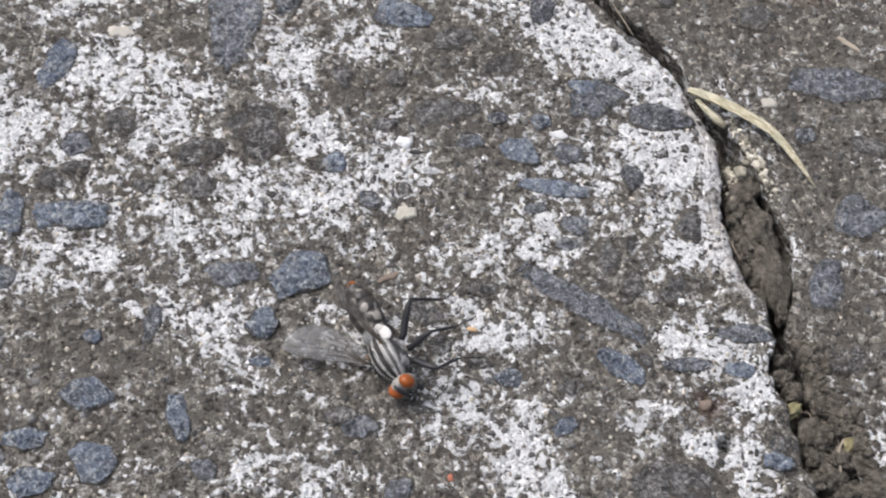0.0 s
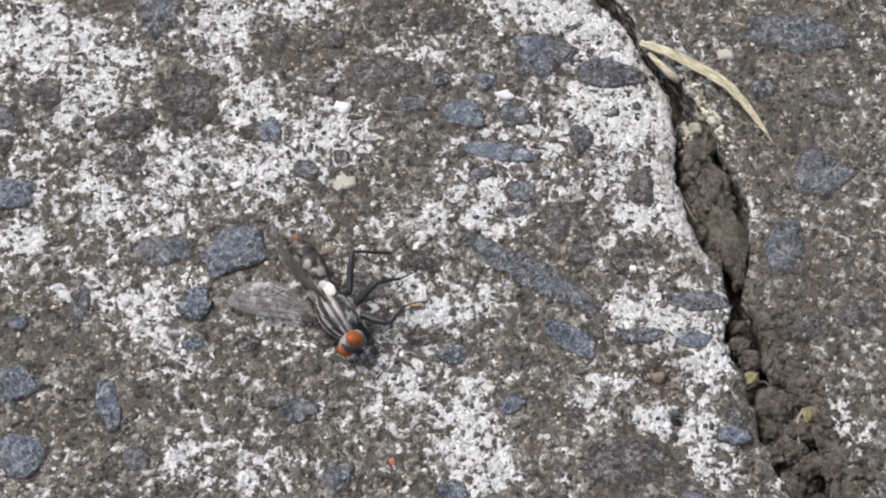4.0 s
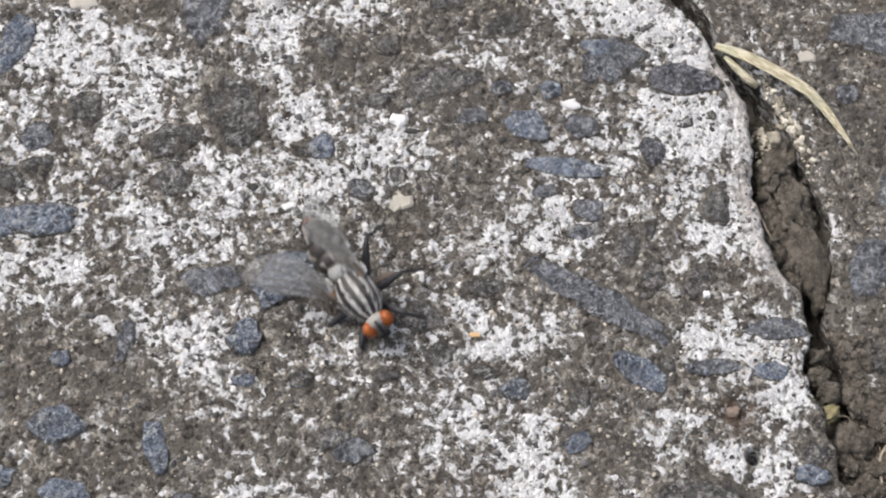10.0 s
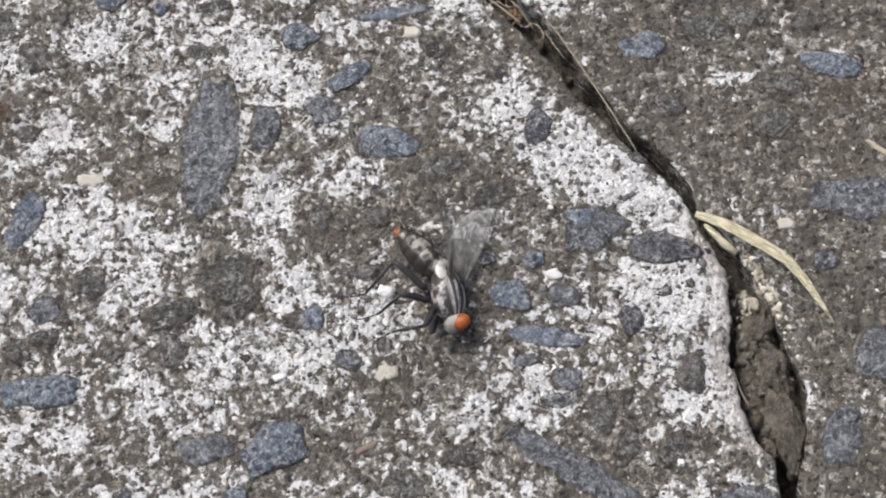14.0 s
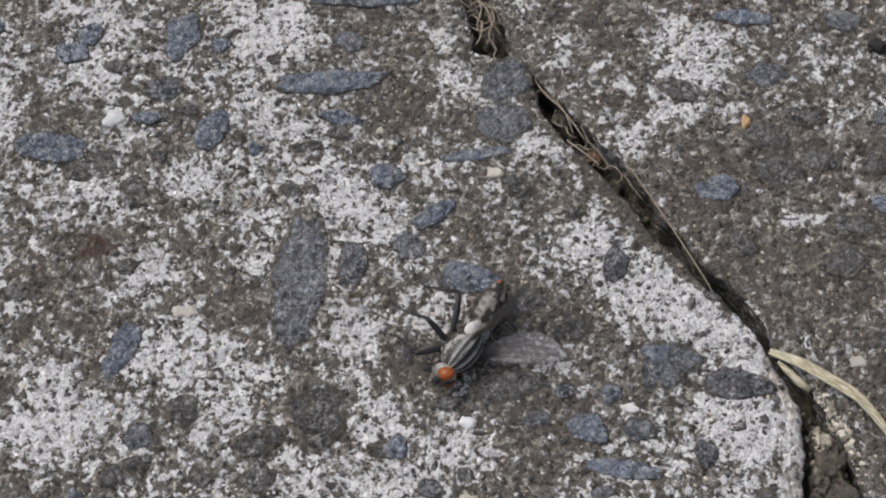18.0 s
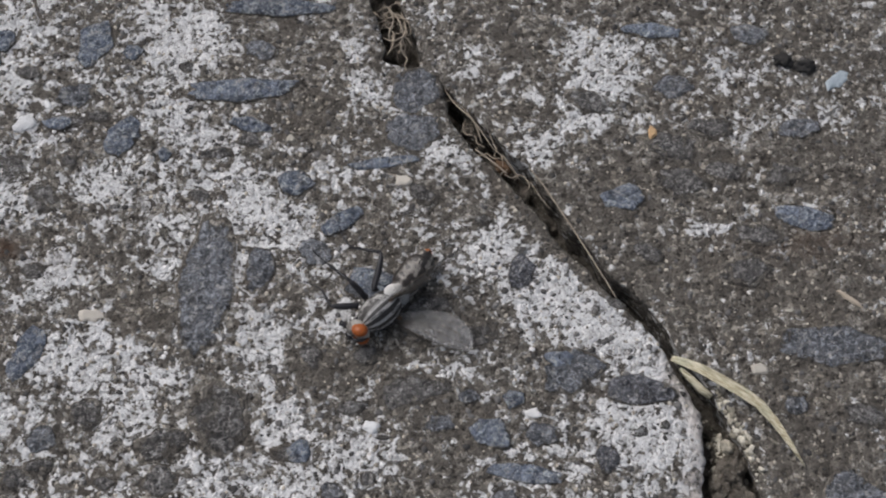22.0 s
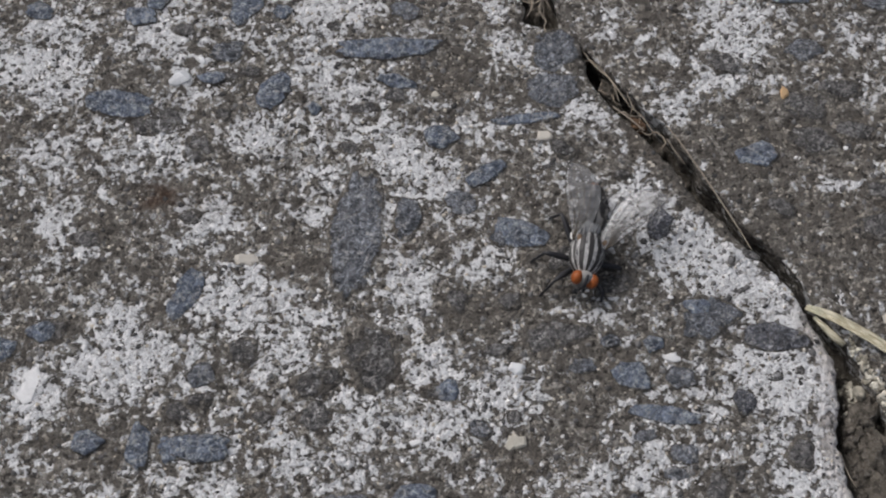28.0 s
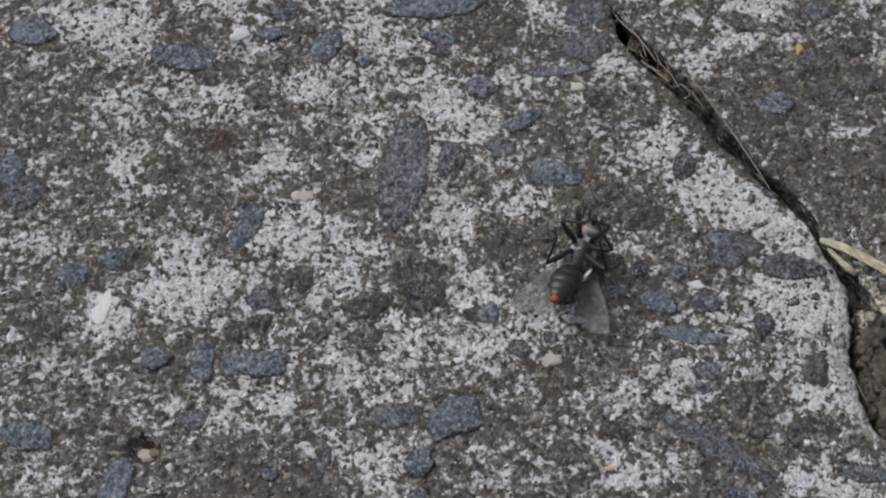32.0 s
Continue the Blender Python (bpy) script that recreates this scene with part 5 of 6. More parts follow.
fibre([(2.19, 45.89, -0.80), (2.96, 44.68, -0.40), (2.67, 43.11, -0.30), (2.12, 42.61, -0.90)], 0.080, "curled dry root in the crack")
fibre([(3.04, 46.64, -0.60), (4.18, 46.02, -0.20), (4.55, 44.80, -0.70)], 0.080, "curled dry root in the crack")
fibre([(1.49, 47.53, -0.90), (2.45, 47.65, -0.40), (2.94, 46.20, -0.30), (2.49, 44.58, -0.40), (2.86, 43.55, -0.90)], 0.080, "curled dry root in the crack")
fibre([(3.68, 47.17, -0.70), (4.05, 45.18, -0.30), (3.50, 43.50, -0.30), (3.86, 42.47, -0.80)], 0.080, "curled dry root in the crack")
fibre([(1.96, 44.55, -0.70), (2.89, 43.83, -0.20), (3.93, 44.26, -0.20), (4.61, 43.53, -0.80)], 0.080, "curled dry root in the crack")
fibre([(7.14, 39.40, -0.90), (8.18, 37.23, -0.50), (9.81, 35.23, -0.40), (10.43, 33.19, -0.70)], 0.080, "thin root fibre in the crack")
fibre([(11.40, 32.63, -0.80), (12.43, 31.40, -0.50), (13.53, 29.48, -0.80)], 0.060, "thin root fibre in the crack")
fibre([(26.90, -0.87, -1.20), (27.30, -2.87, -0.90), (27.88, -3.98, -1.20)], 0.070, "thin root fibre in the crack")
fibre([(34.54, -20.24, -0.60), (33.13, -21.01, -0.20), (32.88, -23.03, -0.30), (33.18, -24.25, -0.80)], 0.120, "curled brown root at the crack")
fibre([(34.10, -19.88, -0.60), (33.25, -20.92, -0.30), (33.61, -21.93, -0.80)], 0.100, "curled brown root at the crack")


def tangle(x, y, across, along, count, seed):
    """Loose curls of fine dry root caught in the crack."""
    rng = random.Random(seed)
    for k in range(count):
        px, py, z = x + rng.uniform(-across, across), y + rng.uniform(-along, along), rng.uniform(-1.4, -0.5)
        turn, points = rng.uniform(0, math.tau), []
        for j in range(rng.randint(4, 6)):
            points.append((px, py, z))
            turn += rng.uniform(-1.3, 1.3)
            px, py, z = px + 0.75 * math.cos(turn), py + 0.85 * math.sin(turn), min(-0.15, z + rng.uniform(-0.3, 0.4))
        fibre(points, rng.uniform(0.045, 0.075), "fine curled dry root in the crack")


tangle(3.0, 45.0, 0.9, 1.9, 12, 5)
tangle(8.8, 35.9, 0.4, 1.4, 3, 6)
tangle(12.4, 31.2, 0.4, 1.6, 5, 7)
tangle(33.6, -21.0, 0.8, 1.8, 5, 9)


# ---- the fly: x ahead, y to its left, z to its back, in millimetres round the middle of the thorax ----
def fly_materials():
    made = {}
    n = Nodes("striped_grey_thorax")
    n.where = n.coords()
    xyz = n.node("ShaderNodeSeparateXYZ")
    n.put(n.where, xyz.inputs[0])
    wobble = n.sum(n.sum(n.noise(0.7, 3), -0.5), 0.00022, "MULTIPLY")
    around = n.sum(n.sum(n.sum(xyz.outputs[1], wobble), xyz.outputs[2], "ARCTAN2"), 0.0, "ABSOLUTE")
    middle = n.ramp(around, 0.13, 0.18, 1, 0)
    outer = n.ramp(n.sum(n.sum(around, -0.58), 0.0, "ABSOLUTE"), 0.14, 0.19, 1, 0)
    thin = n.ramp(n.sum(n.sum(around, -1.05), 0.0, "ABSOLUTE"), 0.07, 0.13, 0.9, 0)
    back = n.ramp(around, 1.2, 1.45, 1, 0)
    lines = n.sum(n.sum(n.sum(middle, outer, "MAXIMUM"), thin, "MAXIMUM"), back, "MULTIPLY")
    side = n.sum(n.ramp(n.noise(0.9, 4, 0.6), 0.36, 0.50), n.sum(1.0, back, "SUBTRACT"), "MULTIPLY")
    grey = n.mix(n.ramp(n.noise(0.25, 4, 0.7), 0.3, 0.7), (0.20, 0.195, 0.185), (0.44, 0.43, 0.41))
    colour = n.mix(n.sum(lines, side, "MAXIMUM"), grey, (0.022, 0.019, 0.017))
    made["thorax"] = n.done(colour, 0.5, n.bump(n.noise(0.12, 3), 0.03))
    n = Nodes("checkered_grey_abdomen")
    n.where = n.coords()
    xyz = n.node("ShaderNodeSeparateXYZ")
    n.put(n.where, xyz.inputs[0])
    squares = n.noise(0.8, 2, 0.4)
    centre = n.ramp(n.sum(xyz.outputs[1], 0.0, "ABSOLUTE"), 0.00012, 0.00022, 1, 0)
    centre = n.sum(centre, n.ramp(xyz.outputs[2], 0.0, 0.0003), "MULTIPLY")
    dark = n.sum(n.ramp(squares, 0.43, 0.51), centre, "MAXIMUM")
    dark = n.sum(dark, n.ramp(xyz.outputs[2], -0.00045, -0.00015, 1, 0), "MAXIMUM")
    made["abdomen"] = n.done(n.mix(dark, (0.235, 0.217, 0.192), (0.026, 0.021, 0.018)), 0.42, n.bump(n.noise(0.15, 3), 0.03))
    plain = {
        "black": ((0.012, 0.012, 0.014), (0.035, 0.034, 0.036), 0.42),
        "face": ((0.085, 0.08, 0.073), (0.27, 0.258, 0.235), 0.6),
        "grey": ((0.20, 0.20, 0.195), (0.38, 0.375, 0.36), 0.55),
        "eye": ((0.20, 0.048, 0.010), (0.40, 0.115, 0.022), 0.38),
        "red": ((0.26, 0.075, 0.016), (0.50, 0.17, 0.035), 0.45),
        "calypter": ((0.40, 0.387, 0.36), (0.58, 0.566, 0.53), 0.75),
        "vein": ((0.030, 0.026, 0.020), (0.080, 0.062, 0.044), 0.7),
        "amber": ((0.10, 0.062, 0.034), (0.19, 0.12, 0.065), 0.5),
    }
    for key, (low, high, rough) in plain.items():
        made[key] = grain_material("fly_" + key, low, high, rough, 0.015, 0.2)
    n = Nodes("smoky_wing_membrane")
    n.where = n.coords()
    mat = n.done(n.mix(n.ramp(n.noise(0.5, 4), 0.35, 0.65), (0.17, 0.168, 0.165), (0.30, 0.298, 0.292)), 0.24, n.bump(n.noise(0.3, 3), 0.015), gloss=0.75)
    n.put(0.30, n.shader.inputs["Alpha"])
    made["wing"] = mat
    return made


FLY = fly_materials()
WING_HINGE = (-0.35, 1.0, 0.66)
HIPS = ((1.05, 0.55, -1.05), (0.25, 0.65, -1.15), (-0.55, 0.60, -1.10))
HIP_TURNS = (38, 88, 140)


def wing_outline(s):
    """Front and rear edge of the wing at a share s of its length."""
    front = 0.26 + 0.47 * math.sin(min(1.0, s * 1.25) * math.pi / 2)
    rear = -(0.22 + 1.72 * math.sin(min(1.0, s * 1.35 + 0.05) * math.pi / 2) ** 0.9)
    if s > 0.45:
        w = (s - 0.45) / 0.55
        round_off = max(0.0, 1 - w ** 2.4) ** 0.55
        centre = 0.25
        front, rear = centre + (front - centre) * round_off, centre + (rear - centre) * round_off
    return front, rear


def build_wing(fly, side, name):
    bm = bmesh.new()
    rows, cols, long = 22, 9, 5.9
    layers = []
    for lift in (0.0, 0.022):
        grid = []
        for i in range(rows + 1):
            s = i / rows
            front, rear = wing_outline(s)
            line = []
            for j in range(cols + 1):
                y = front + (rear - front) * j / cols
                z = lift + 0.10 * math.sin(s * 3.0) - 0.05 * y * y + 0.020 * math.sin(j * 1.9) * s
                line.append(bm.verts.new((s * long * MM, -side * y * MM, z * MM)))
            grid.append(line)
        layers.append(grid)
        for i in range(rows):
            for j in range(cols):
                bm.faces.new((grid[i][j], grid[i + 1][j], grid[i + 1][j + 1], grid[i][j + 1]))
    for i in range(rows):
        for j in (0, cols):
            bm.faces.new((layers[0][i][j], layers[0][i + 1][j], layers[1][i + 1][j], layers[1][i][j]))
    bmesh.ops.remove_doubles(bm, verts=bm.verts, dist=1e-7)
    wing = part(name, bm, FLY["wing"], fly, "smoky transparent wing with dark veins")
    for share, reach, bend in ((0.0, 0.97, 0.0), (0.16, 0.93, 0.06), (0.34, 0.96, 0.04), (0.52, 0.93, -0.03), (0.70, 0.72, -0.05), (0.86, 0.5, -0.06)):
        points = []
        for k in range(13):
            s = reach * k / 12
            front, rear = wing_outline(s)
            pull = min(1.0, s * 3 + 0.1)
            y = front + (rear - front) * (share * pull + bend * math.sin(s * 6))
            points.append((s * long, -side * y, 0.03 + 0.10 * math.sin(s * 3.0) - 0.05 * y * y))
        bm = bmesh.new()
        tube(bm, points, [0.036 - 0.022 * k / 12 for k in range(13)], 5)
        part("vein", bm, FLY["vein"], wing)
    for reach in (0.42, 0.60):
        front, rear = wing_outline(reach)
        bm = bmesh.new()
        tube(bm, [(reach * long, -side * (front + (rear - front) * w), 0.05) for w in (0.34, 0.44, 0.53)], [0.022] * 3, 5)
        part("cross_vein", bm, FLY["vein"], wing)
    bm = bmesh.new()
    ball(bm, 0.20, side * 0.18, 0.02, 0.30, 0.18, 0.07)
    part("wing_root", bm, FLY["amber"], wing, "amber wing root")
    return wing


def build_leg(fly, index, side, rng):
    """A leg that lies along x from its hip: femur, and under it tibia and tarsus."""
    grow = (0.9, 1.0, 1.2)[index]
    knee, ankle, toe = (2.05 * grow, 0, 0.95 * grow), (3.15 * grow, 0, -1.05 * grow), (4.55 * grow, 0, -1.55 * grow)
    bm = bmesh.new()
    tube(bm, [(0, 0, 0), (0.35, 0, 0.02), (1.0 * grow, 0, 0.5 * grow), (1.7 * grow, 0, 0.85 * grow), knee], [0.24, 0.22, 0.25, 0.19, 0.12], 8)
    leg = part("leg", bm, FLY["black"], fly)
    bm = bmesh.new()
    mid = tuple((a + b) / 2 for a, b in zip(knee, ankle))
    tube(bm, [knee, mid, ankle], [0.105, 0.11, 0.085], 7)
    part("tibia", bm, FLY["black"], leg)
    bm = bmesh.new()
    for k in range(8):
        w = 0.15 + 0.1 * k
        at = Vector(knee).lerp(Vector(ankle), w)
        way = Vector((0.5, rng.uniform(-1, 1), rng.uniform(-0.2, 0.6))).normalized()
        tube(bm, [tuple(at), tuple(at + way * 0.42)], [0.03, 0.006], 4)
    tagged(part("bristles", bm, FLY["black"], leg), kind="stuff")
    bm = bmesh.new()
    joints = [Vector(ankle).lerp(Vector(toe), k / 5) + Vector((0, 0, -0.12 * math.sin(k / 5 * math.pi))) for k in range(6)]
    for a, b in zip(joints, joints[1:]):
        tube(bm, [tuple(a), tuple(a.lerp(b, 0.85))], [0.05, 0.065], 6)
    for w in (-0.12, 0.12):
        tube(bm, [tuple(joints[-1]), tuple(joints[-1] + Vector((0.22, w, 0.03)))], [0.05, 0.012], 4)
    part("tarsus", bm, FLY["black"], leg)
    return leg


def build_fly():
    rng = random.Random(11)
    fly = thing("fly", pose(0, 0, 0.0025), "grey flesh fly with black-striped back, red eyes and red tail tip", "fly")
    bm = bmesh.new()
    ball(bm, 0.15, 0, 0.05, 1.80, 1.30, 1.10, u=28, v=20)
    ball(bm, 0.75, 0, -0.1, 1.10, 1.14, 1.0)
    part("thorax", bm, FLY["thorax"], fly, "grey thorax with three black stripes")
    bm = bmesh.new()
    ball(bm, -1.66, 0, 0.48, 0.58, 0.70, 0.36, (0, -12, 0))
    part("scutellum", bm, FLY["grey"], fly)
    bm = bmesh.new()
    ball(bm, 2.16, 0, 0.05, 0.54, 0.86, 0.84)
    ball(bm, 2.40, 0, -0.28, 0.48, 0.60, 0.58)
    head = part("head", bm, FLY["face"], fly, "silvery white face")
    for side in (1, -1):
        bm = bmesh.new()
        ball(bm, 2.32, side * 0.56, 0.28, 0.52, 0.43, 0.60, (side * -16, 0, side * 20), 24, 16)
        part("eye", bm, FLY["eye"], head, "brick-red compound eye")
        bm = bmesh.new()
        tube(bm, [(2.95, side * 0.14, 0.15), (3.1, side * 0.18, -0.1), (3.05, side * 0.18, -0.42)], [0.08, 0.10, 0.07], 6)
        tube(bm, [(3.1, side * 0.2, -0.05), (3.45, side * 0.42, 0.1)], [0.03, 0.008], 4)
        part("antenna", bm, FLY["black"], head)
    bm = bmesh.new()
    tube(bm, [(2.2, 0, 0.88), (2.6, 0, 0.76), (2.92, 0, 0.42), (3.0, 0, 0.15)], [0.08, 0.13, 0.12, 0.08], 7)
    part("forehead_stripe", bm, FLY["black"], head, "black stripe between the eyes")
    bm = bmesh.new()
    tube(bm, [(2.55, 0, -0.7), (2.65, 0, -1.1), (2.72, 0, -1.3)], [0.22, 0.16, 0.24], 8)
    part("proboscis", bm, FLY["black"], head)
    # abdomen: rings that overlap, hinged behind the thorax
    bm = bmesh.new()
    ball(bm, -0.55, 0, -0.02, 0.95, 0.88, 0.80, u=24, v=16)
    abdomen = part("abdomen", bm, FLY["abdomen"], fly, "silver and black checkered abdomen")
    abdomen.matrix_basis = pose(-1.55 * MM, 0, -0.05 * MM)
    for x, r, long in ((-1.10, 1.14, 0.95), (-1.85, 1.22, 1.0), (-2.55, 1.08, 0.95), (-3.15, 0.82, 0.80)):
        bm = bmesh.new()
        ball(bm, x, 0, -0.06, long, r, r * 0.86, (0, 5, 0), 24, 16)
        part("abdomen_ring", bm, FLY["abdomen"], abdomen)
    bm = bmesh.new()
    ball(bm, -3.70, 0, -0.12, 0.36, 0.42, 0.38)
    ball(bm, -3.96, 0, -0.24, 0.24, 0.30, 0.26)
    part("tail_tip", bm, FLY["red"], abdomen, "orange-red tail tip")
    bm = bmesh.new()
    for k in range(60):
        w, x = rng.uniform(0.2, math.pi - 0.2), rng.choice((-1.6, -2.4, -3.1, -3.7)) + rng.uniform(-0.15, 0.15)
        r = 1.0 if x > -2.8 else 0.75 if x > -3.4 else 0.50
        at = Vector((x, math.cos(w) * r, math.sin(w) * r * 0.85))
        tube(bm, [tuple(at), tuple(at + Vector((-0.45, math.cos(w) * 0.3, math.sin(w) * 0.25)))], [0.028, 0.006], 4)
    tagged(part("bristles", bm, FLY["black"], abdomen), kind="stuff")
    bm = bmesh.new()
    for k in range(70):
        w, x = rng.uniform(0.1, math.pi - 0.1), rng.uniform(-1.9, 1.6)
        r = 1.2 * math.sqrt(max(0.1, 1 - ((x - 0.15) / 2.1) ** 2))
        at = Vector((x, math.cos(w) * r, math.sin(w) * r))
        tube(bm, [tuple(at), tuple(at + Vector((-0.5, math.cos(w) * 0.25, math.sin(w) * 0.3)))], [0.03, 0.006], 4)
    tagged(part("bristles", bm, FLY["black"], fly), kind="stuff")
    moved = {"abdomen": abdomen, "head": head}
    for side, key in ((1, "left"), (-1, "right")):
        bm = bmesh.new()
        ball(bm, -1.15, side * 1.08, 0.14, 0.56, 0.40, 0.13, (side * -52, 8, side * 12))
        ball(bm, -1.50, side * 0.98, 0.28, 0.38, 0.32, 0.10, (side * -44, 8, 0))
        part("calypter", bm, FLY["calypter"], fly, "creamy white scale under the wing")
        moved["wing_" + key] = build_wing(fly, side, "wing")
        moved["wing_" + key].location = (WING_HINGE[0] * MM, side * WING_HINGE[1] * MM, WING_HINGE[2] * MM)
        for index in range(3):
            moved[("leg", index, side)] = build_leg(fly, index, side, rng)
    return fly, moved


the_fly, fly_parts = build_fly()
the_fly.scale = (1.2, 1.2, 1.2)


def leg_pose(index, side, turn, tuck):
    hip = HIPS[index]
    return pose(hip[0] * MM, side * hip[1] * MM, hip[2] * MM, 0, tuck, side * turn)


def buzzing(rows, hinge, side):
    """The rows of a wing with a fast flutter added in the moments when the fly beats its wings."""
    out = []
    for (t, m), (u, n) in zip(rows, rows[1:]):
        out.append((t, m))
        for begin, end in ((6.4, 6.6), (8.8, 9.1), (28.7, 29.2), (29.7, 30.4)):
            k, last = math.ceil(max(t + 0.02, begin) * 30), math.floor(min(u - 0.02, end) * 30)
            for step in range(k, last + 1):
                s = step / 30
                if s in (t, u):
                    continue
                turn = m.to_quaternion().slerp(n.to_quaternion(), (s - t) / (u - t)).to_matrix().to_4x4()
                flap = (38 if step % 2 else -22) if s > 29.5 else (24 if step % 2 else -8)
                out.append((s, Matrix.Translation(hinge) @ turn @ pose(0, 0, 0, 0, -flap, side * flap * 0.4)))
    out.append(rows[-1])
    return out


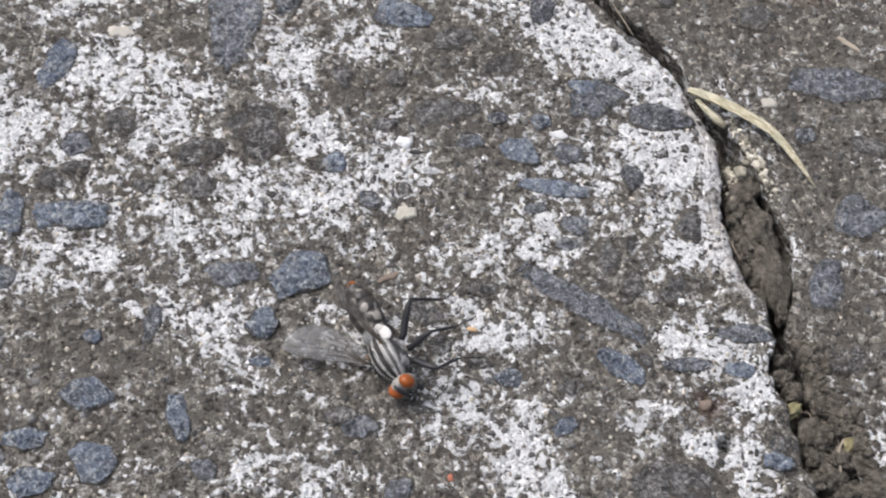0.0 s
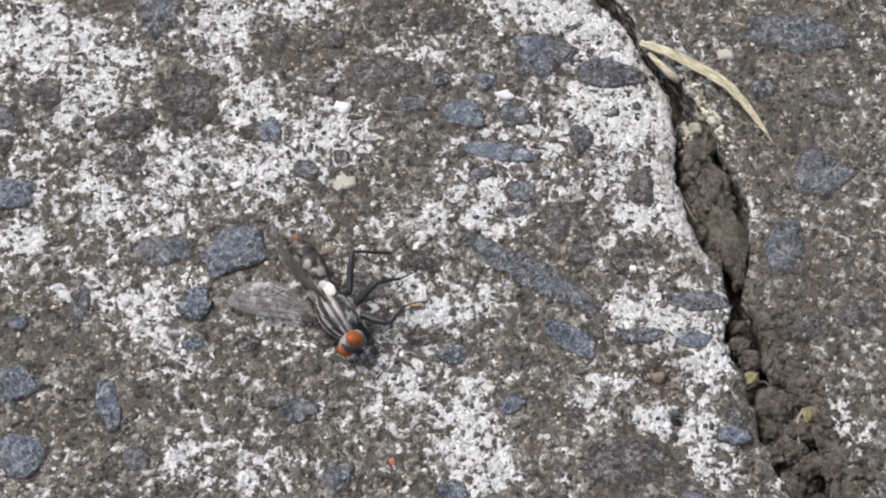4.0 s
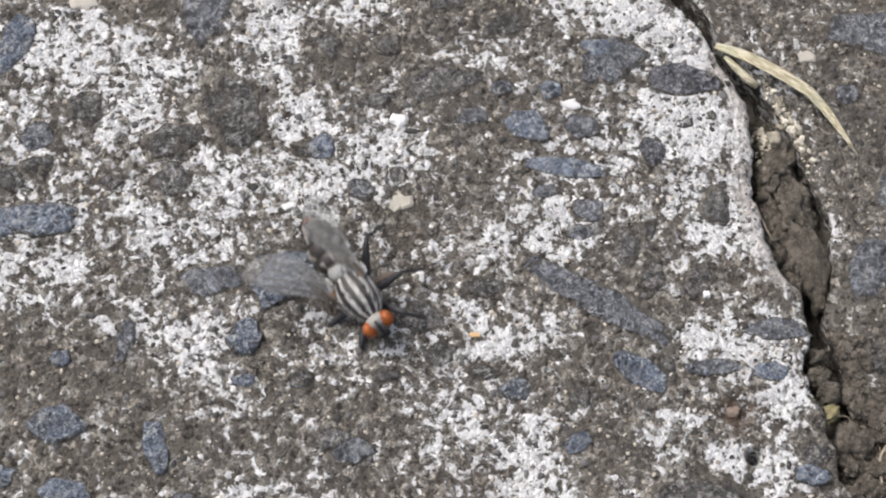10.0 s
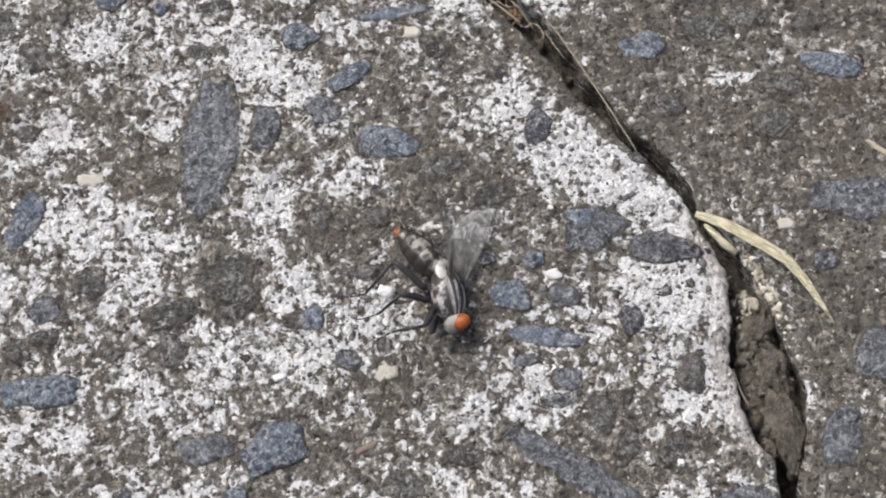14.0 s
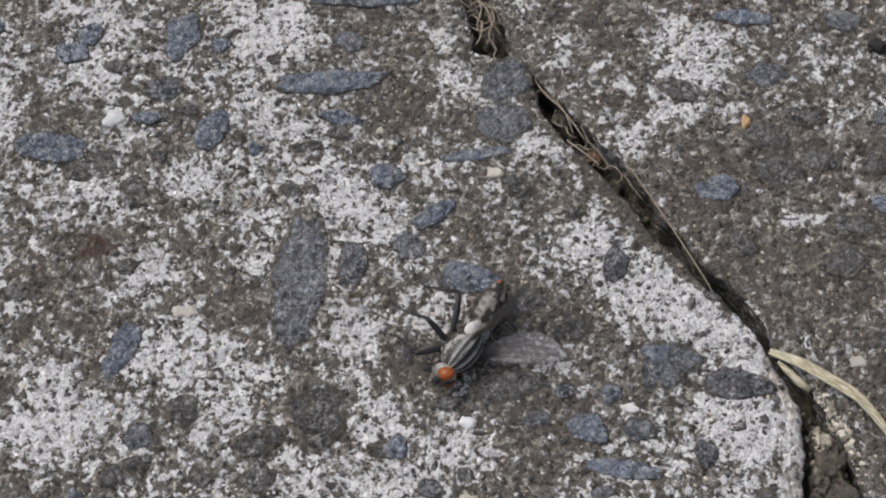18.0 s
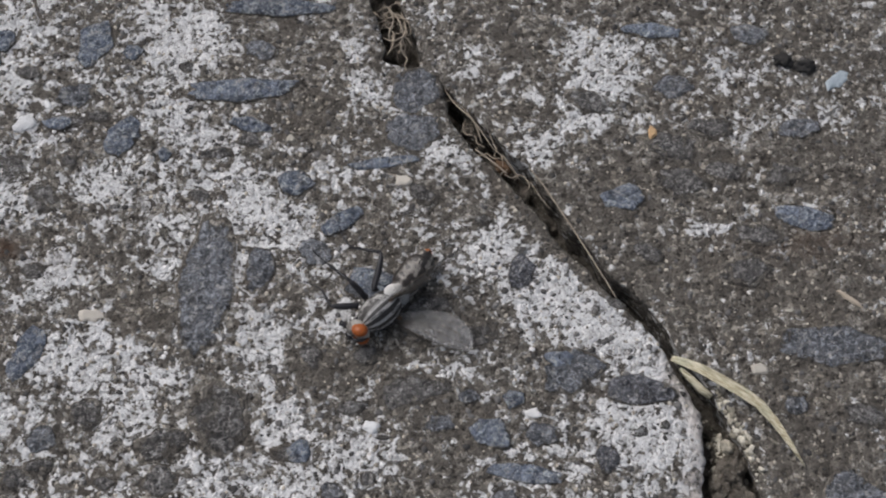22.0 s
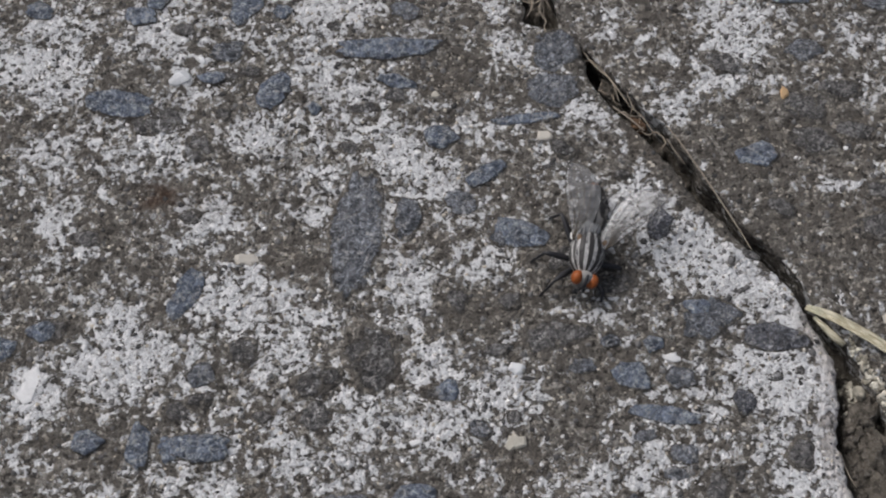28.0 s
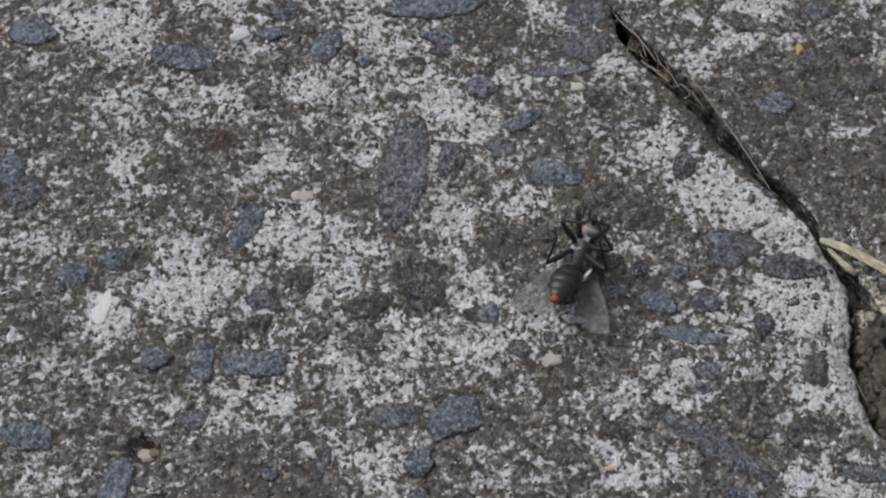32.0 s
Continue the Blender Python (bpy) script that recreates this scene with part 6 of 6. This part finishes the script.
def motions():
    body = [
        (0, pose(-2.45 * MM, -13.19 * MM, 1.69 * MM, 70, 0, -65)),
        (0.5, pose(-2.94 * MM, -14.81 * MM, 1.75 * MM, 85, 0, -59)),
        (1, pose(-2.38 * MM, -14.45 * MM, 1.75 * MM, 90, 0, -55)),
        (1.5, pose(-2.44 * MM, -14.40 * MM, 1.75 * MM, 100, 0, -50)),
        (2, pose(-2.14 * MM, -14.39 * MM, 1.75 * MM, 105, 0, -51)),
        (2.5, pose(-1.59 * MM, -11.96 * MM, 1.62 * MM, 75, 0, -65)),
        (3, pose(-1.68 * MM, -11.26 * MM, 1.69 * MM, 70, 0, -67)),
        (3.5, pose(-1.56 * MM, -11.05 * MM, 1.62 * MM, 75, 0, -66)),
        (5.5, pose(-1.95 * MM, -13.01 * MM, 1.69 * MM, 70, 0, -59)),
        (6, pose(-1.90 * MM, -12.83 * MM, 1.76 * MM, 65, 0, -63)),
        (6.5, pose(-1.79 * MM, -13.08 * MM, 1.76 * MM, 65, 0, -64)),
        (7, pose(-2.43 * MM, -11.95 * MM, 1.76 * MM, 65, 0, -62)),
        (7.5, pose(-2.45 * MM, -11.75 * MM, 1.76 * MM, 65, 0, -58)),
        (8, pose(-2.60 * MM, -11.77 * MM, 1.69 * MM, 70, 0, -52)),
        (8.5, pose(-2.43 * MM, -11.26 * MM, 1.76 * MM, 65, 0, -57)),
        (9, pose(-3.83 * MM, -10.53 * MM, 1.89 * MM, 55, 0, -80)),
        (9.3, pose(-3.83 * MM, -8.73 * MM, 1.89 * MM, 45, 0, -62)),
        (9.6, pose(-4.40 * MM, -9.17 * MM, 1.95 * MM, 40, 0, -65)),
        (9.9, pose(-4.17 * MM, -9.02 * MM, 2.00 * MM, 35, 0, -63)),
        (10.1, pose(-3.44 * MM, -5.22 * MM, 2.28 * MM, 12, 0, -57)),
        (10.3, pose(-2.51 * MM, -4.22 * MM, 2.40 * MM, 0, 0, -65)),
        (10.5, pose(-0.76 * MM, -3.74 * MM, 2.35 * MM, -5, 0, -74)),
        (10.7, pose(1.94 * MM, -1.25 * MM, 2.30 * MM, -10, 0, -74)),
        (10.9, pose(-0.87 * MM, 1.07 * MM, 2.32 * MM, -8, 0, -82)),
        (11.1, pose(-0.66 * MM, 0.97 * MM, 2.22 * MM, -18, 0, -81)),
        (11.3, pose(5.20 * MM, 0.05 * MM, 1.58 * MM, -70, 0, -77)),
        (11.5, pose(4.45 * MM, 4.21 * MM, 1.48 * MM, -78, 0, -73)),
        (12, pose(4.15 * MM, 6.71 * MM, 1.52 * MM, -75, 0, -72)),
        (12.5, pose(4.88 * MM, 5.86 * MM, 1.48 * MM, -78, 0, -74)),
        (13, pose(5.03 * MM, 5.08 * MM, 1.45 * MM, -80, 0, -74)),
        (13.5, pose(5.34 * MM, 5.17 * MM, 1.45 * MM, -80, 0, -74)),
        (15.5, pose(0.97 * MM, 8.65 * MM, 1.50 * MM, -76, 0, -103)),
        (16, pose(-0.28 * MM, 8.56 * MM, 1.50 * MM, -76, 0, -106)),
        (16.5, pose(-0.81 * MM, 10.18 * MM, 1.50 * MM, -76, 0, -104)),
        (17, pose(-1.21 * MM, 11.61 * MM, 1.53 * MM, -74, 0, -128)),
        (17.5, pose(0.27 * MM, 13.37 * MM, 1.54 * MM, -73, 0, -124)),
        (18, pose(0.16 * MM, 12.62 * MM, 1.54 * MM, -73, 0, -129)),
        (18.5, pose(1.17 * MM, 15.56 * MM, 1.53 * MM, -74, 0, -137)),
        (19, pose(0.78 * MM, 14.75 * MM, 1.53 * MM, -74, 0, -142)),
        (19.5, pose(0.72 * MM, 14.36 * MM, 1.53 * MM, -74, 0, -142)),
        (20, pose(1.26 * MM, 15.83 * MM, 1.53 * MM, -74, 0, -145)),
        (20.5, pose(1.51 * MM, 16.37 * MM, 1.53 * MM, -74, 0, -146)),
        (21, pose(1.61 * MM, 16.42 * MM, 1.53 * MM, -74, 0, -149)),
        (21.5, pose(1.61 * MM, 16.26 * MM, 1.53 * MM, -74, 0, -154)),
        (22, pose(1.34 * MM, 16.55 * MM, 1.54 * MM, -73, 0, -137)),
        (22.5, pose(2.77 * MM, 18.55 * MM, 1.54 * MM, -73, 0, -129)),
        (23, pose(3.45 * MM, 17.82 * MM, 1.61 * MM, -68, 0, -136)),
        (23.5, pose(4.26 * MM, 18.51 * MM, 1.61 * MM, -68, 0, -144)),
        (24, pose(3.05 * MM, 16.10 * MM, 1.55 * MM, -72, 0, -133)),
        (24.5, pose(2.92 * MM, 16.09 * MM, 1.68 * MM, -62, 0, -129)),
        (25, pose(2.19 * MM, 16.84 * MM, 1.92 * MM, -44, 0, -124)),
        (25.5, pose(2.73 * MM, 16.59 * MM, 1.98 * MM, -39, 0, -118)),
        (26, pose(2.53 * MM, 16.67 * MM, 1.98 * MM, -39, 0, -118)),
        (26.5, pose(2.68 * MM, 17.19 * MM, 1.98 * MM, -39, 0, -116)),
        (28.5, pose(7.23 * MM, 16.40 * MM, 2.28 * MM, -12, 0, -95)),
        (28.7, pose(9.04 * MM, 16.55 * MM, 2.28 * MM, -12, 0, -94)),
        (28.8, pose(12.25 * MM, 17.29 * MM, 2.20 * MM, 20, 0, -129)),
        (28.9, pose(6.50 * MM, 7.80 * MM, 1.70 * MM, -60, 0, -92)),
        (29, pose(1.90 * MM, 3.80 * MM, 1.70 * MM, -150, 0, -61)),
        (29.1, pose(-0.20 * MM, 4.10 * MM, 1.70 * MM, -55, 0, -32)),
        (29.2, pose(4.25 * MM, 1.39 * MM, 2.40 * MM, 0, 0, -4)),
        (29.3, pose(4.41 * MM, -2.14 * MM, 2.30 * MM, 10, 0, 28)),
        (29.4, pose(1.54 * MM, 1.22 * MM, 2.32 * MM, 8.33333, 0, 29)),
        (29.5, pose(2.03 * MM, 1.94 * MM, 2.33 * MM, 6.66667, 0, 29)),
        (29.6, pose(1.00 * MM, 3.63 * MM, 2.35 * MM, 5, 0, 46)),
        (29.7, pose(1.35 * MM, 6.50 * MM, 2.25 * MM, 15, 0, 30)),
        (29.8, pose(3.24 * MM, 12.22 * MM, 2.10 * MM, 30, -15, 98)),
        (29.9, pose(4.00 * MM, 17.99 * MM, 3.20 * MM, 0, -25, 133)),
        (30, pose(9.32 * MM, 12.97 * MM, 3.60 * MM, 0, -64, 98)),
        (30.1, pose(3.60 * MM, 19.41 * MM, 3.20 * MM, 0, -20, 124)),
        (30.2, pose(0.17 * MM, 17.59 * MM, 2.40 * MM, 0, 0, 105)),
        (30.3, pose(-1.60 * MM, 10.99 * MM, 2.40 * MM, 0, 0, 123)),
        (30.4, pose(-4.69 * MM, 15.60 * MM, 2.40 * MM, 0, 0, 92)),
        (30.5, pose(-4.55 * MM, 15.01 * MM, 2.40 * MM, 0, 0, 73)),
        (30.6, pose(-4.88 * MM, 14.89 * MM, 2.40 * MM, 0, 0, 75)),
        (30.7, pose(-5.28 * MM, 15.89 * MM, 2.40 * MM, 0, 0, 75)),
        (30.8, pose(-5.43 * MM, 17.21 * MM, 2.40 * MM, 0, 0, 74)),
        (30.9, pose(-5.24 * MM, 17.22 * MM, 2.40 * MM, 0, 0, 66)),
        (31, pose(-3.09 * MM, 15.81 * MM, 1.52 * MM, 75, 0, 38)),
        (31.1, pose(-1.43 * MM, 14.57 * MM, 1.45 * MM, 130, 4, 48)),
        (31.2, pose(-2.08 * MM, 11.62 * MM, 1.45 * MM, 172, 4, 78)),
        (31.4, pose(2.06 * MM, 9.84 * MM, 1.45 * MM, 178, 4, 78)),
        (31.7, pose(2.17 * MM, 9.80 * MM, 1.45 * MM, 180, 4, 70)),
        (32, pose(2.80 * MM, 9.92 * MM, 1.45 * MM, 180, 4, 65)),
    ]
    walk(the_fly, body)
    # Wings: seconds and turn, in the fly's space.
    right = [
        (0, 61, -49, -158),
        (0.5, 72, -41, -176),
        (1, 78, -37, -180),
        (1.5, 90, -32, 174),
        (2, 96, -32, 170),
        (2.5, 68, -52, -163),
        (3, 54, -57, -150),
        (3.5, 68, -51, -164),
        (5.5, 64, -42, -164),
        (6, 57, -43, -158),
        (6.5, 58, -40, -160),
        (7, 56, -45, -155),
        (7.5, 58, -42, -158),
        (8, 66, -38, -167),
        (8.5, 58, -40, -160),
        (9, 48, -51, -152),
        (9.3, 41, -38, -155),
        (9.6, 34, -38, -149),
        (9.9, 30, -35, -147),
        (10.1, 9, -20, -139),
        (10.3, 0, -12, -136),
        (10.5, -4, -9, -142),
        (10.7, -10, -10, -167),
        (10.9, -7, -8, -146),
        (11.1, -11, 2, -127),
        (11.3, -4, -9, -178),
        (11.5, -13, -9, -177),
        (12, -9, -9, -178),
        (12.5, -13, -9, -177),
        (13, -14, -9, -177),
        (13.5, -14, -9, -177),
        (15.5, 2, -9, -177),
        (16, 3, -9, -177),
        (16.5, 3, -9, -177),
        (17, 12, -9, -178),
        (17.5, 12, -9, -178),
        (18, 13, -9, -178),
        (18.5, 14, -9, -178),
        (19, 15, -9, -178),
        (19.5, 15, -9, -178),
        (20, 16, -9, -178),
        (20.5, 16, -9, -178),
        (21, 17, -9, -178),
        (21.5, 18, -9, -178),
        (22, 17, -9, -178),
        (22.5, 15, -9, -178),
        (23, 22, -9, -179),
        (23.5, 25, -9, -179),
        (24, 17, -9, -178),
        (24.5, 26, -9, -180),
        (25, -43, 9, -168),
        (25.5, -38, -2, -163),
        (26, -37, -0, -161),
        (26.5, -38, -1, -162),
        (28.5, -12, -10, -171),
        (28.7, -12, -11, -172),
        (28.8, 13, -28, -130),
        (28.9, -54, 22, -138),
        (29, -154, 3, -151),
        (29.1, -69, -1, -158),
        (29.2, 0, -12, -178),
        (29.3, 10, -10, 169),
        (29.6, 5, -11, 168),
        (29.7, 15, -11, 174),
        (29.8, 25, 11, 110),
        (29.9, 12, -35, 153),
        (30, 6, -64, -118),
        (30.1, 8, -31, 157),
        (30.2, 0, -12, 169),
        (30.3, 0, -12, 173),
        (30.5, 0, -12, -144),
        (30.7, 0, -12, -150),
        (30.9, 0, -12, -145),
        (31, 69, -49, -166),
        (31.1, -40, -30, 153),
        (31.2, -8, 5, -134),
        (31.4, -4, -0, -149),
        (31.7, -2, -2, -155),
        (32, -1, -2, -160),
    ]
    left = [
        (0, -18, -9, 179),
        (0.5, 66, -42, -168),
        (1, 73, -39, -173),
        (1.5, 86, -34, -180),
        (2, 92, -35, 176),
        (2.5, -13, -9, 178),
        (3, -17, -9, 179),
        (3.5, -11, -9, 178),
        (5.5, -14, -9, 179),
        (6, -18, -9, 179),
        (6.5, -16, -9, 179),
        (7, -17, -9, 179),
        (7.5, -17, -9, 179),
        (8, -13, -9, 179),
        (8.5, -18, -9, 179),
        (9, -22, -9, -179),
        (9.3, -37, -9, -177),
        (9.6, -41, -9, -176),
        (9.9, -47, -9, -176),
        (10.1, 12, -9, 162),
        (10.3, 0, -12, 157),
        (10.5, -4, -15, 149),
        (10.7, -9, -17, 149),
        (10.9, -8, -15, 157),
        (11.1, -18, -16, 170),
        (11.3, -69, -25, 172),
        (11.5, -77, -31, 175),
        (12, -73, -34, 172),
        (12.5, -77, -30, 175),
        (13, -80, -31, 176),
        (13.5, -80, -31, 176),
        (15.5, -67, -57, 162),
        (16, -67, -57, 162),
        (16.5, -56, -68, 149),
        (17, -48, -69, 141),
        (17.5, -55, -63, 149),
        (18, -65, -51, 161),
        (18.5, -66, -52, 162),
        (19, -67, -49, 164),
        (19.5, -68, -47, 165),
        (20, -66, -53, 161),
        (20.5, -68, -49, 164),
        (21, -69, -45, 166),
        (21.5, -70, -41, 168),
        (22, -54, -64, 148),
        (22.5, -41, -70, 134),
        (23, -42, -63, 136),
        (23.5, -47, -59, 143),
        (24, -55, -61, 149),
        (24.5, -39, -55, 136),
        (25, -28, -38, 132),
        (25.5, -33, -38, 147),
        (26, -35, -35, 153),
        (26.5, -34, -36, 151),
        (28.5, -9, -20, 139),
        (28.7, -7, -22, 127),
        (28.8, 19, -5, 157),
        (28.9, -60, 3, -157),
        (29, -154, -12, -146),
        (29.1, -61, 11, -154),
        (29.2, 0, -12, 161),
        (29.3, 8, -5, 138),
        (29.6, 3, -8, 125),
        (29.7, 12, -2, 139),
        (29.8, -29, -21, 177),
        (29.9, 22, -26, 120),
        (30, -1, -58, 110),
        (30.1, -12, -29, -144),
        (30.2, 0, -12, -137),
        (30.3, 0, -12, -124),
        (30.5, 0, -12, 143),
        (30.7, 0, -12, 152),
        (30.9, 0, -12, 150),
        (31, -15, -9, 178),
        (31.1, 45, -6, 174),
        (31.2, -1, -7, 124),
        (31.4, 0, -2, 151),
        (31.7, 2, -1, 149),
        (32, 2, -1, 147),
    ]
    for side, key, rows in ((-1, "right", right), (1, "left", left)):
        hinge = (WING_HINGE[0] * MM, side * WING_HINGE[1] * MM, WING_HINGE[2] * MM)
        keyed = [(t, pose(*hinge, rx, ry, rz)) for t, rx, ry, rz in rows]
        walk(fly_parts["wing_" + key], buzzing(keyed, hinge, side))
    # Legs: tucked and kicking while the fly lies on its side or back, spread while it stands.
    rng = random.Random(3)
    for index in range(3):
        for side in (1, -1):
            rows = []
            for t, m in body:
                lying = 1 - max(0.0, min(1.0, (m.to_3x3() @ Vector((0, 0, 1))).z))
                tuck = 8 + 58 * lying + rng.uniform(-16, 16) * (0.25 + lying)
                turn = HIP_TURNS[index] + rng.uniform(-16, 16) * (0.3 + lying)
                rows.append((t, leg_pose(index, side, turn, tuck)))
            walk(fly_parts[("leg", index, side)], rows)
    nod = [(0.0, -12), (0.5, 14), (2.0, 16), (2.5, -12), (9.9, -8), (11.1, 0), (11.4, -14), (24.0, -16), (25.0, -34), (26.5, -34), (28.5, 0), (32.0, 0)]
    walk(fly_parts["head"], [(t, pose(0, 0, 0, a, 0, 0)) for t, a in nod])
    curl = [(0.0, 0), (2.0, -6), (3.0, 0), (10.5, 0), (11.1, 0), (11.5, -22), (13.5, -24), (15.5, -30), (17.0, -12), (23.0, -8), (25.0, 0), (28.7, 0), (29.0, -15), (29.3, 0), (30.9, 0), (31.2, -12), (32.0, -18)]
    walk(fly_parts["abdomen"], [(t, pose(-1.55 * MM, 0, -0.05 * MM, 0, a, 0)) for t, a in curl])


motions()
